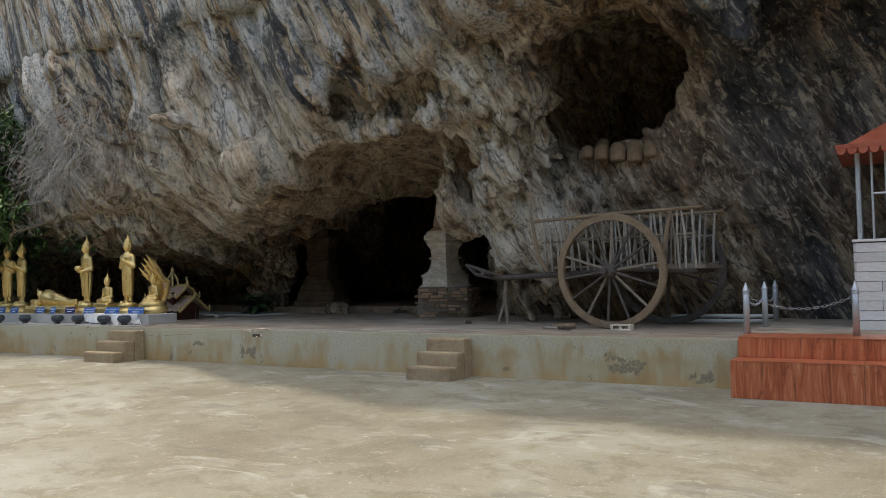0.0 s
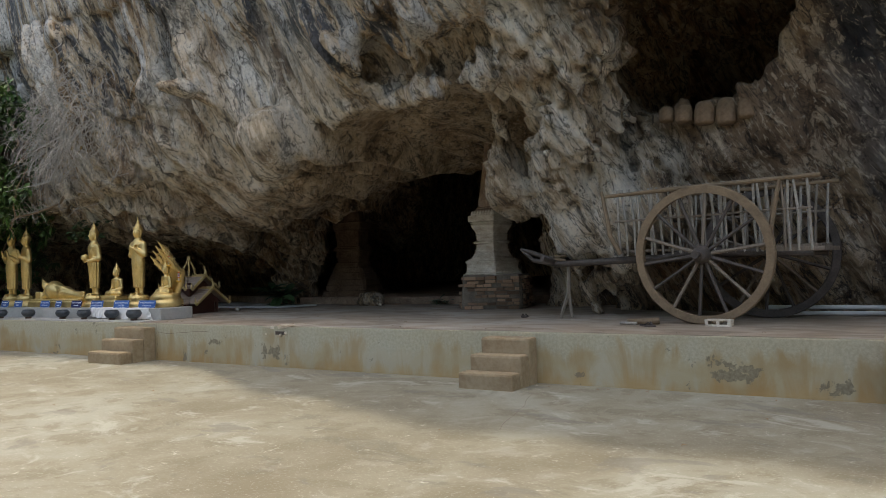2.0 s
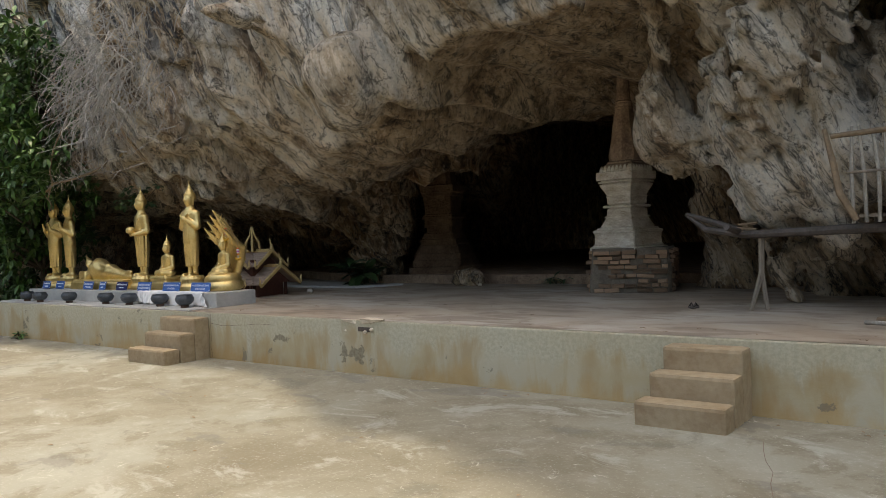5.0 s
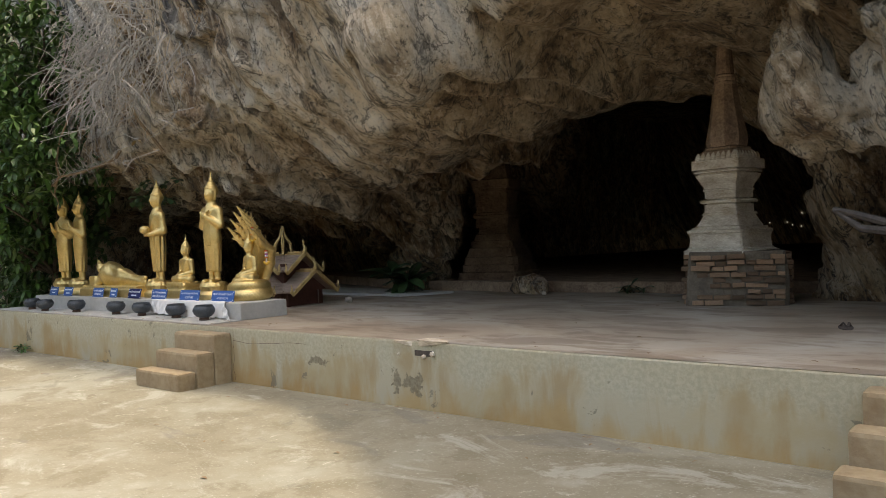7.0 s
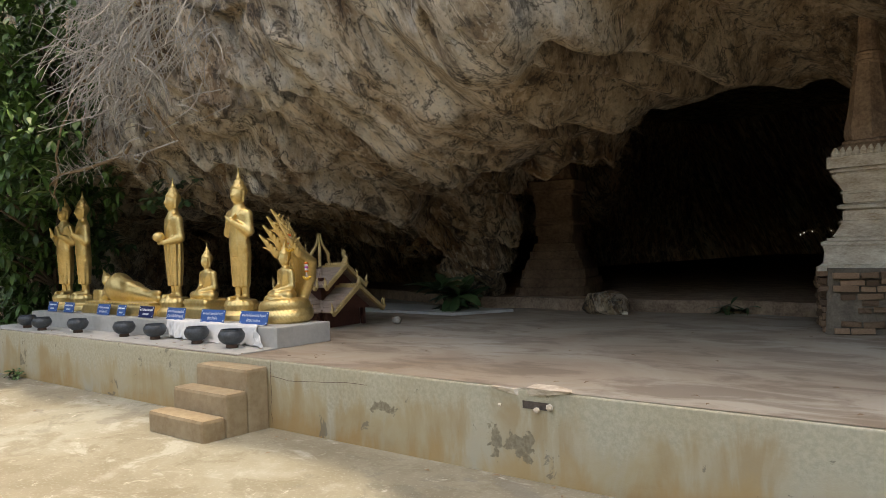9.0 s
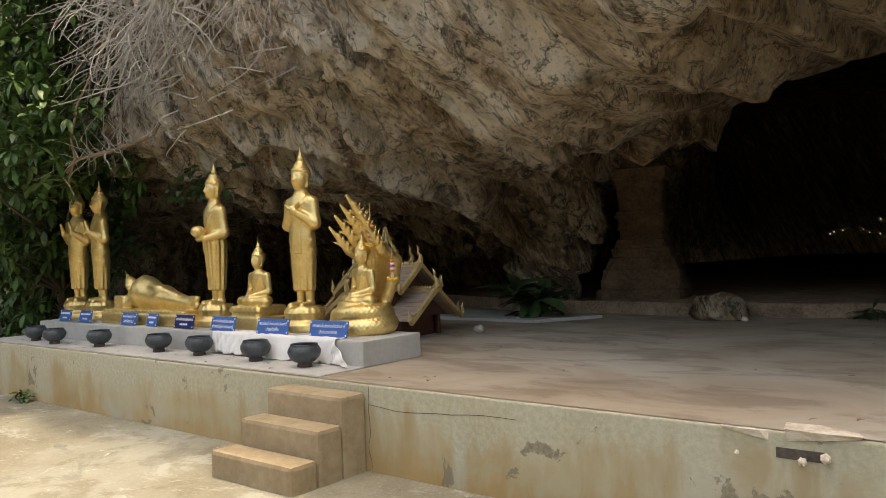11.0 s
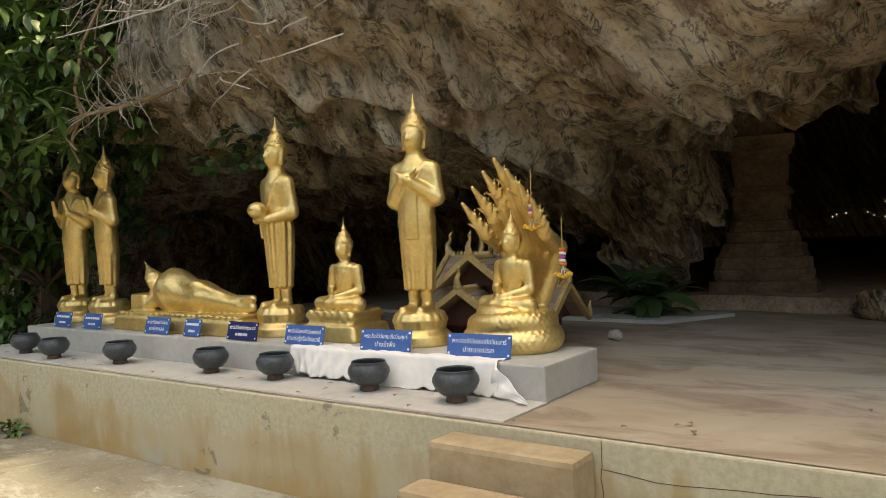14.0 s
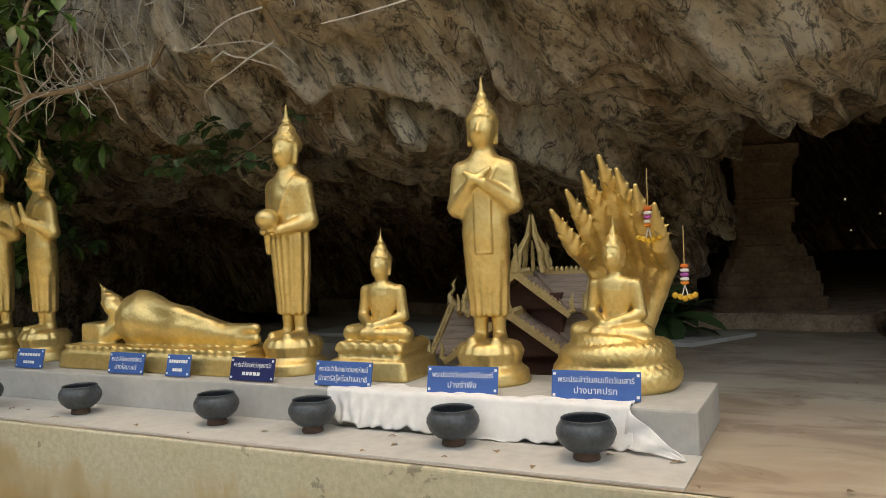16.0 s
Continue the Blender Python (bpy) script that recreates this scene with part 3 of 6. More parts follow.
    # upper cave
    up = smax(ball(g, (-3.1, 12.7, 4.25), (1.75, 3.2, 1.45)), 3.2 - z, 0.15)
    d = smax(d, -up, 0.2)
    # hollows in the right wall
    d = smax(d, -ball(g, (-0.1, 10.6, 3.75), (0.35, 0.9, 0.22)), 0.1)
    d = smax(d, -ball(g, (0.15, 10.6, 3.35), (0.2, 0.8, 0.14)), 0.08)
    d = smax(d, -rod(g, (-9.0, 12.8, 0.9), (-9.0, 17.5, 1.6), 2.2), 0.4)
    d = smax(d, -ball(g, (-9.3, 16.4, 2.4), (4.2, 3.3, 2.9)), 0.15)
    d = smax(d, -rod(g, (-10.9, 14.4, 1.0), (-11.8, 17.5, 1.4), 1.9), 0.3)
    d = smax(d, -rod(g, (-11.2, 13.6, 1.0), (-14.5, 16.0, 1.2), 1.35), 0.2)
    # low hollow behind the figures
    d = smax(d, -ball(g, (-15.4, 10.3, 1.0), (2.0, 1.7, 1.05)), 0.25)
    # lumps, creases and pitting close to the surface
    near = np.abs(d) < 0.62
    i, j, k = np.nonzero(near)
    px, py, pz = x[i, 0, 0], y[0, j, 0], z[0, 0, k]
    w = 0.17 * vnoise(px * 0.9 + 3, py * 0.9, pz * 0.9) + 0.10 * vnoise(px * 2.1, py * 2.1 + 5, pz * 2.1)
    rough = np.clip(0.8 + 0.9 * vnoise(px * 0.7 + 2, py * 0.7, pz * 0.7), 0.3, 1.6)
    # the water-worn ceiling of the arch is smooth, the pillar is riddled
    soffit = np.interp(py, (9.0, 9.6), (0, 1)) * np.interp(px, (-11.2, -10.0, -6.2, -5.7), (0, 1, 1, 0)) * np.interp(pz, (1.9, 2.3), (0, 1))
    riddled = np.interp(px, (-6.2, -5.6, -3.8, -3.4), (0, 1, 1, 0)) * np.interp(pz, (0.8, 1.4), (0, 1))
    rough = rough * (1 - 0.88 * soffit) * (1 + 0.5 * riddled)
    outer = np.interp(pz, (3.0, 3.6), (0, 1)) * np.interp(py, (8.9, 9.3), (1, 0))
    rough = rough * (1 - 0.45 * outer)
    sx, sz = px + 0.45 * pz, pz * 0.55 - px * 0.12
    w = w * (1 - 0.5 * soffit)
    w = w + rough * (0.10 - 0.18 * np.abs(vnoise(sx * 2.0 + 7, py * 1.9, sz * 1.5)) - 0.13 * np.abs(vnoise(sx * 4.6, py * 4.4 + 3, sz * 4.6)))
    w = w - rough * 0.085 * np.abs(vnoise(px * 8.8 + 1, py * 8.8, pz * 7.1)) + rough * 0.035 * np.abs(vnoise(px * 15.1, py * 15.1 + 4, pz * 13.0))
    # flaps of rock that hang one over another, thickest at their lower edge
    flap = np.interp(px, (-9.6, -8.8), (1, 0)) * np.interp(pz, (1.2, 1.6, 3.2, 4.2), (0.4, 1, 1, 0.25))
    c = 0.62 * px + pz + 0.35 * vnoise(px * 1.3, py * 1.3, pz * 1.3 + 6)
    for f, amp in ((1.35, 0.30), (3.1, 0.13)):
        q = c * f + 0.4 * vnoise(px * 1.7 * f, py * 1.5 + f, pz * f)
        q = q - np.floor(q)
        q = np.where(q > 0.12, (1 - q) / 0.88, q / 0.12)
        w = w - flap * amp * (q - 0.45) * np.clip(0.5 + 1.3 * vnoise(px * 0.9 + f, py, pz * 0.9), 0.1, 1.3)
    d[i, j, k] += w
    return d


def build_cliff():
    lo, hi, step = (-22.0, 6.9, 0.3), (2.6, 17.0, 6.15), 0.047
    f = cliff_field(grid(lo, hi, step))
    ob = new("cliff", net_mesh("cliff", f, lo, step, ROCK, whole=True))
    tagged(ob, "overhanging grey and ochre limestone cliff with caves", "cliff", kind="structure")


def build_upper_cliff():
    """The cliff above, whose rim shades the ground."""
    bm = bmesh.new()
    xs = np.arange(-24, 14.1, 0.5)
    zs = np.arange(0, 1.01, 0.1)
    rows = []
    for x in xs:
        y0 = float(np.interp(x, FX, FY)) - 0.22
        # as high as the shade on the yard tells
        edge = float(np.interp(x, (-24, -13, -11.5, -9.4, -8.2, -7.3, -6.3, -4.6, -3.4, -2, -0.4, 2, 14), (6.6, 6.95, 6.95, 7.1, 7.3, 6.95, 6.5, 6.5, 6.15, 6.3, 6.55, 6.5, 6.4)))
        rim = max(8.8, (y0 + 0.18 - edge) / 0.151) + 0.6 * noise.noise((x * 1.1, 2.0, 0.0))
        rows.append([bm.verts.new((x, y0 - 0.03 * q + 0.10 * math.sin(x * 2.3 + q), 6.0 + q)) for q in zs * (rim - 6.0)] + [bm.verts.new((x, 30, rim + 3)), bm.verts.new((x, 30, 5.9))])
    for a, b in zip(rows, rows[1:]):
        for i in range(len(a) - 1):
            bm.faces.new((a[i], a[i + 1], b[i + 1], b[i]))
        bm.faces.new((a[-1], a[0], b[0], b[-1]))
    bm.faces.new(rows[0])
    bm.faces.new(rows[-1][::-1])
    ob = new("cliff_top", finish(bm, "cliff_top", ROCK, True))
    tagged(ob, "upper limestone cliff rising over the caves", "cliff", kind="structure")
    # blocks added as hill flanks to keep stray light out, and the deep chamber behind
    bm = bmesh.new()
    box(bm, -40, -21.95, 8.2, 30, -0.2, 9)
    box(bm, -60, -40, -6, 30, -0.2, 9)
    box(bm, 2.5, 30, 10.5, 30, -0.2, 12)
    ob = new("hillside", finish(bm, "hillside", ROCK))
    tagged(ob, "limestone blocks added to close the hill beside the caves", "cliff", kind="structure")
    bm = bmesh.new()
    x0, x1, y0, y1, z0, z1 = -21.8, 2.6, 16.85, 34, 0.2, 6.1
    for nm, a in zip(("cave_wall_west", "cave_wall_east", "cave_wall_back", "cave_roof"), ((x0 - 0.3, x0, y0, y1, z0, z1), (x1, x1 + 0.3, y0, y1, z0, z1), (x0, x1, y1, y1 + 0.3, z0, z1), (x0, x1, y0, y1, z1, z1 + 0.3))):
        bm = bmesh.new()
        box(bm, *a)
        tagged(new(nm, finish(bm, nm, ROCK)), "dark rock of the inner cave chamber", "cave", kind="structure")


def build_sky_screen():
    """Unseen tree-like belt, added behind the camera to block low sky light."""
    bm = bmesh.new()
    rows = []
    for i in range(121):
        a = math.pi * (1.0 + i / 120)
        row = []
        for j in range(16):
            k = j / 15
            r = 21 + 2.6 * noise.noise((i * 0.45, j * 0.6, 1.0)) + 1.2 * noise.noise((i * 1.7, j * 1.9, 4.0)) - 2.0 * math.sin(k * 3.1)
            row.append(bm.verts.new((-5 + 1.35 * r * math.cos(a), 5 + r * math.sin(a), -0.1 + k * (9.5 + 2.5 * noise.noise((i * 0.33, 7.0, 0.0))))))
        rows.append(row)
    for a, b in zip(rows, rows[1:]):
        for j in range(15):
            bm.faces.new((a[j], a[j + 1], b[j + 1], b[j]))
    m = simple("screen_green", (0.018, 0.035, 0.012), (0.06, 0.10, 0.03), 1.5, 0.8, 0, 1.0, 0.3)
    ob = new("sky_screen", finish(bm, "sky_screen", m, True))
    tagged(ob, "unseen dark green tree-like screen added to block the low sky", "backdrop", kind="structure")
    ob.modifiers.new("thick", "SOLIDIFY").thickness = 0.5


build_cliff()
build_upper_cliff()
build_sky_screen()

# ---- ground and terrace ----


def build_ground():
    bm = bmesh.new()
    bmesh.ops.create_grid(bm, x_segments=120, y_segments=120, size=300)
    for v in bm.verts:
        v.co.z = 0.0
    ob = new("ground", finish(bm, "ground", GROUND))
    tagged(ob, "worn sand-coloured concrete yard", "ground", kind="structure")


def build_terrace():
    bm = bmesh.new()
    box(bm, -6.2, 9.45, 0.0, 26, -0.1, TOP - 0.003, 0.012)
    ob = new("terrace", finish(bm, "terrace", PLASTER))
    ob.matrix_world = at(0, 0)
    tagged(ob, "plastered terrace wall with peeling ochre and grey stains", "terrace", kind="structure")
    bm = bmesh.new()
    bmesh.ops.create_grid(bm, x_segments=60, y_segments=60, size=0.5)
    for v in bm.verts:
        v.co = Vector((-6.18 + (v.co.x + 0.5) * 15.6, 0.014 + (v.co.y + 0.5) * 25.9, 0))
        v.co.z = TOP + 0.002 + 0.002 * math.sin(v.co.x * 3.1) * math.sin(v.co.y * 2.3)
    ob = new("terrace_floor", finish(bm, "terrace_floor", CEMENT))
    ob.matrix_world = at(0, 0)
    tagged(ob, "brown-stained cement terrace floor", "floor", kind="structure")


def steps(u0, u1, label):
    e = thing("steps", at(0, 0), label, "steps", "terrace steps")
    for i, (v0, h, grow) in enumerate(((-0.21, 0.5, 0.0), (-0.41, 0.335, 0.03), (-0.62, 0.17, 0.06))):
        bm = bmesh.new()
        box(bm, u0 - grow, u1, v0, -0.002 if i == 0 else v0 + 0.2, -0.05, h, 0.028)
        part("step", bm, STEPCEMENT, e)


build_ground()
build_terrace()
steps(5.58, 6.16, "worn three-step plaster stair against the terrace wall")
steps(-0.88, -0.16, "worn three-step plaster stair beside the statues")

# ---- statues, each one solid ----


def stack(g, levels):
    """A body of elliptic sections: (height, half width, half depth, forward shift)."""
    x, y, z = g
    zs = [l[0] for l in levels]
    rx = np.interp(z, zs, [l[1] for l in levels]).astype(np.float32)
    ry = np.interp(z, zs, [l[2] for l in levels]).astype(np.float32)
    oy = np.interp(z, zs, [l[3] for l in levels]).astype(np.float32)
    d = (np.sqrt((x / rx) ** 2 + ((y - oy) / ry) ** 2) - 1) * np.minimum(rx, ry)
    return smax(d, np.maximum(z - zs[-1], zs[0] - z), 0.015)


def head_field(g, c, s):
    """Head, ears, curled hair cap and flame, of scale s; c is the middle of the head."""
    x, y, z = g
    cx, cy, cz = c
    q = lambda a, b, h: (cx + a * s, cy + b * s, cz + h * s)
    R = lambda *r: tuple(a * s for a in r)
    d = ball(g, q(0, 0, 0), R(0.064, 0.067, 0.082))
    d = smin(d, ball(g, q(0, -0.012, -0.03), R(0.045, 0.050, 0.055)), 0.02 * s)
    d = smin(d, rod(g, q(0, -0.066, 0.012), q(0, -0.072, -0.014), 0.007 * s, 0.011 * s), 0.012 * s)
    for e in (-1, 1):
        d = smin(d, rod(g, q(e * 0.062, 0.012, 0.025), q(e * 0.060, 0.004, -0.062), 0.011 * s, 0.010 * s), 0.008 * s)
        d = smax(d, -ball(g, q(e * 0.024, -0.074, 0.014), R(0.017, 0.012, 0.008)), 0.008 * s)
    hair = smax(ball(g, q(0, 0.010, 0.030), R(0.070, 0.074, 0.070)), cz + 0.022 * s - z - (y - cy) * 0.55, 0.01 * s)
    hair = smin(hair, ball(g, q(0, 0.012, 0.095), R(0.042, 0.044, 0.040)), 0.014 * s)
    k = 2 * math.pi / (0.019 * s)
    hair = hair - 0.0048 * s * np.cos(k * x) * np.cos(k * (z + 0.5 * y)) - 0.001 * s
    d = smin(d, hair, 0.004 * s)
    d = smin(d, rod(g, q(0, 0.012, 0.12), q(0, 0.012, 0.240), 0.017 * s, 0.003 * s), 0.006 * s)
    d = smin(d, ball(g, q(0, 0.012, 0.145), R(0.023, 0.023, 0.022)), 0.006 * s)
    return smin(d, rod(g, q(0, 0.008, -0.06), q(0, 0.012, -0.14), 0.037 * s, 0.047 * s), 0.02 * s)


def lotus(g, r, z0, z1, r2):
    """A round two-tier pedestal with a petal ring."""
    x, y, z = g
    rr = np.sqrt(x * x + y * y)
    a = np.arctan2(y, x)
    h = z1 - z0
    prof = np.interp((z - z0) / h, (0, 0.3, 0.42, 0.5, 0.58, 0.75, 0.92, 1.0), (r, r * 0.95, r * 0.80, r * 0.76, r2 * 1.02, r2 * 1.10, r2, r2 * 0.9)).astype(np.float32)
    d = rr - prof - 0.006 * np.abs(np.cos(a * 9)) * ((z - z0) / h > 0.5)
    return smax(d * 0.8, np.maximum(z - z1, z0 - z), 0.012)


def standing(name, pose_kind, m, label):
    lo, hi, step = (-0.27, -0.27, -0.012), (0.27, 0.27, 1.64), 0.007
    g = grid(lo, hi, step)
    x, y, z = g
    ang = np.arctan2(x, -y)
    d = lotus(g, 0.205, 0.0, 0.205, 0.155)
    for e in (-1, 1):
        d = smin(d, rod(g, (e * 0.048, 0.02, 0.22), (e * 0.045, 0.015, 0.42), 0.034, 0.042), 0.01)
        d = smin(d, rod(g, (e * 0.052, 0.03, 0.222), (e * 0.062, -0.10, 0.215), 0.03, 0.026), 0.02)
    inner = stack(g, [(0.335, 0.100, 0.075, 0.01), (0.50, 0.108, 0.080, 0.01), (0.6, 0.11, 0.08, 0.01)])
    robe = stack(g, [(0.46, 0.098, 0.080, 0.01), (0.62, 0.118, 0.092, 0.01), (0.76, 0.125, 0.095, 0.005), (0.90, 0.108, 0.088, 0.0), (1.0, 0.118, 0.090, 0.0),
                     (1.07, 0.122, 0.086, 0.005), (1.12, 0.098, 0.074, 0.01), (1.165, 0.062, 0.056, 0.012), (1.21, 0.045, 0.044, 0.012)])
    if pose_kind == "bowl":
        inner = inner + 0.004 * np.sin(ang * 13)
        robe = robe + 0.0055 * np.sin(ang * 13) * (z < 0.82) + 0.0012 * np.sin((x * 0.8 + z) * 60) * (z > 0.9)
    else:
        inner = inner + 0.004 * np.sin(ang * 12)
        sag = z - 1.6 * x * x + 0.35 * np.abs(x) * (1 if pose_kind == "pray" else 0.4)
        robe = robe + 0.0011 * np.sin(sag * 66 + 2 * np.sin(ang * 2)) * np.clip((1.0 - z) * 4, 0, 1)
    d = smin(smin(d, inner, 0.012), robe, 0.015)
    # a raised hem of the robe over the left shoulder
    sash = smax(np.abs(x - 0.045 - (z - 1.0) * 0.42) - 0.010, robe - 0.006, 0.006)
    d = smin(d, smax(sash, 0.86 - z, 0.01), 0.005)
    arms = {
        "crossed": [((0.122, 0.01, 1.075), (0.150, -0.005, 0.90), (0.03, -0.125, 1.00), (-0.065, -0.115, 1.055)), ((-0.122, 0.01, 1.075), (-0.145, -0.005, 0.89), (-0.03, -0.112, 1.01), (0.055, -0.10, 1.07))],
        "bowl": [((0.122, 0.01, 1.075), (0.150, 0.02, 0.87), (0.06, -0.13, 0.82), (0.0, -0.15, 0.82)), ((-0.122, 0.01, 1.075), (-0.146, 0.02, 0.87), (-0.06, -0.13, 0.82), (0.0, -0.15, 0.82))],
        "pray": [((0.122, 0.01, 1.075), (0.146, 0.02, 0.89), (0.07, -0.13, 0.98), (0.055, -0.155, 1.09)), ((-0.122, 0.01, 1.075), (-0.144, 0.02, 0.89), (-0.075, -0.12, 0.97), (-0.075, -0.155, 1.08))],
    }[pose_kind]
    for a, b, c, e in arms:
        d = smin(d, rod(g, a, b, 0.047, 0.047), 0.05)
        d = smin(d, rod(g, b, c, 0.047, 0.028), 0.02)
        d = smin(d, rod(g, c, e, 0.026, 0.013), 0.012)
    if pose_kind == "bowl":
        d = smin(d, ball(g, (0.0, -0.165, 0.885), (0.068, 0.065, 0.058)), 0.01)
        d = smin(d, rod(g, (-0.145, -0.02, 0.84), (-0.148, -0.02, 0.70), 0.035, 0.022), 0.02)
    if pose_kind == "crossed":
        d = smin(d, smax(np.abs(x - 0.01) - 0.045, np.maximum(np.abs(z - 0.83) - 0.18, robe - 0.012), 0.01), 0.006)
    d = smin(d, head_field(g, (0, 0.0, 1.28), 1.17), 0.01)
    ob = new(name, net_mesh(name, d, lo, step, GOLD))
    ob.matrix_world = m
    return tagged(ob, label, "statue", "statues on the plinth")


def seated_body(g, z0, s):
    """Crossed legs, trunk, arms and head above height z0."""
    q = lambda a, b, h: (a * s, b * s, z0 + h * s)
    x, y, z = g
    d = ball(g, q(0, -0.01, 0.055), (0.20 * s, 0.125 * s, 0.055 * s))
    for e in (-1, 1):
        d = smin(d, rod(g, q(e * 0.06, 0.04, 0.06), q(e * 0.19, -0.05, 0.052), 0.055 * s, 0.048 * s), 0.03)
        d = smin(d, rod(g, q(e * 0.19, -0.05, 0.05), q(e * -0.05, -0.13, 0.06), 0.046 * s, 0.03 * s), 0.02)
    body = stack(g, [(z0 + 0.05 * s, 0.10 * s, 0.075 * s, 0.035 * s), (z0 + 0.16 * s, 0.082 * s, 0.064 * s, 0.035 * s), (z0 + 0.28 * s, 0.112 * s, 0.07 * s, 0.03 * s), (z0 + 0.335 * s, 0.115 * s, 0.06 * s, 0.03 * s), (z0 + 0.37 * s, 0.05 * s, 0.04 * s, 0.03 * s)])
    d = smin(d, body, 0.025)
    sash = smax(np.abs(x - 0.02 * s - (z - z0 - 0.2 * s) * 0.4) - 0.008 * s, body - 0.005, 0.005)
    d = smin(d, smax(sash, z0 + 0.1 * s - z, 0.01), 0.004)
    for e in (-1, 1):
        d = smin(d, rod(g, q(e * 0.118, 0.03, 0.31), q(e * 0.145, 0.025, 0.15), 0.040 * s, 0.034 * s), 0.018)
        d = smin(d, rod(g, q(e * 0.145, 0.025, 0.15), q(e * 0.02, -0.115, 0.11), 0.033 * s, 0.021 * s), 0.015)
    return smin(d, head_field(g, q(0, 0.015, 0.47), 0.98 * s), 0.01)


def seated(m, label):
    lo, hi, step = (-0.28, -0.24, -0.012), (0.28, 0.24, 0.98), 0.0085
    g = grid(lo, hi, step)
    x, y, z = g
    sq = lambda hx, hy, r: smax(np.abs(x) - hx, np.abs(y) - hy, r)
    taper = np.interp(z, (0, 0.10, 0.115, 0.14, 0.155, 0.20), (0.255, 0.235, 0.205, 0.20, 0.215, 0.205)).astype(np.float32)
    d = smax(sq(taper, taper * 0.78, 0.04), np.maximum(z - 0.2, -z), 0.015)
    d = d + 0.004 * np.cos(x * 95) * np.cos(z * 60) * (z > 0.11)
    d = smin(d, seated_body(g, 0.19, 0.88), 0.015)
    ob = new("seated_statue", net_mesh("seated_statue", d, lo, step, GOLD))
    ob.matrix_world = m
    return tagged(ob, label, "statue", "statues on the plinth")


def naga(m, label):
    lo, hi, step = (-0.44, -0.38, -0.012), (0.46, 0.42, 1.32), 0.010
    g = grid(lo, hi, step)
    x, y, z = g
    a = np.arctan2(y, x)
    rr = np.sqrt(x * x + (y / 0.85) ** 2)
    d = 9.0
    for k, (R, h, r) in enumerate(((0.235, 0.065, 0.078), (0.215, 0.15, 0.066), (0.175, 0.20, 0.045))):
        tilt = 0.018 * np.sin(a + k * 1.7)
        ring = np.sqrt((rr - R) ** 2 + (z - h - tilt) ** 2) - r - 0.0035 * np.cos(a * 44) * np.cos(z * 130)
        d = smin(d, ring, 0.012) if k else ring
    d = smin(d, smax(rr - 0.2, np.maximum(z - 0.225, -z), 0.02), 0.02)
    d = smin(d, seated_body(g, 0.215, 0.86), 0.012)
    # seven necks that spread behind the figure and bow forward over it, each with a crested, toothed head
    for i in range(7):
        t = (i - 3) / 3.0
        hgt = 1.09 - 0.24 * abs(t) ** 1.15
        p0, p1 = (0.05 * t, 0.17, 0.20), (0.12 * t, 0.225, 0.42)
        p2 = (0.20 * t, 0.20, 0.62 - 0.05 * abs(t))
        p3 = (0.22 * t, 0.05, hgt - 0.19)
        p4 = (0.26 * t, -0.11, hgt)
        for u, v, r0, r1 in ((p0, p1, 0.055, 0.055), (p1, p2, 0.055, 0.048), (p2, p3, 0.050, 0.042), (p3, p4, 0.042, 0.012)):
            d = smin(d, rod(g, u, v, r0, r1), 0.014)
        along = lambda q, up=0.0: (p3[0] + (p4[0] - p3[0]) * q, p3[1] + (p4[1] - p3[1]) * q + 0.75 * up, p3[2] + (p4[2] - p3[2]) * q + 0.66 * up)
        for q, r in ((0.02, 0.050), (0.2, 0.050), (0.38, 0.044), (0.58, 0.034)):
            d = smin(d, ball(g, along(q), (r, 0.018, r)), 0.005)
        for q, r in ((-0.45, 0.05), (-0.25, 0.052), (-0.05, 0.056), (0.15, 0.055), (0.35, 0.048), (0.52, 0.036)):
            d = smin(d, rod(g, along(q), along(q + 0.16, r + 0.022), 0.015, 0.004), 0.005)
            for e in (-1, 1):
                lo_p, hi_p = along(q), along(q + 0.14, 0.01)
                d = smin(d, rod(g, lo_p, (hi_p[0] + e * (r + 0.004), hi_p[1], hi_p[2]), 0.014, 0.004), 0.005)
        d = smin(d, rod(g, along(0.25, -0.02), along(0.6, -0.062), 0.016, 0.006), 0.006)
    d = d + 0.0022 * np.cos(x * 160) * np.cos(z * 150) * (y > 0.1)
    ob = new("hooded_serpent_statue", net_mesh("hooded_serpent_statue", d, lo, step, GOLD))
    ob.matrix_world = m
    return tagged(ob, label, "statue", "statues on the plinth")


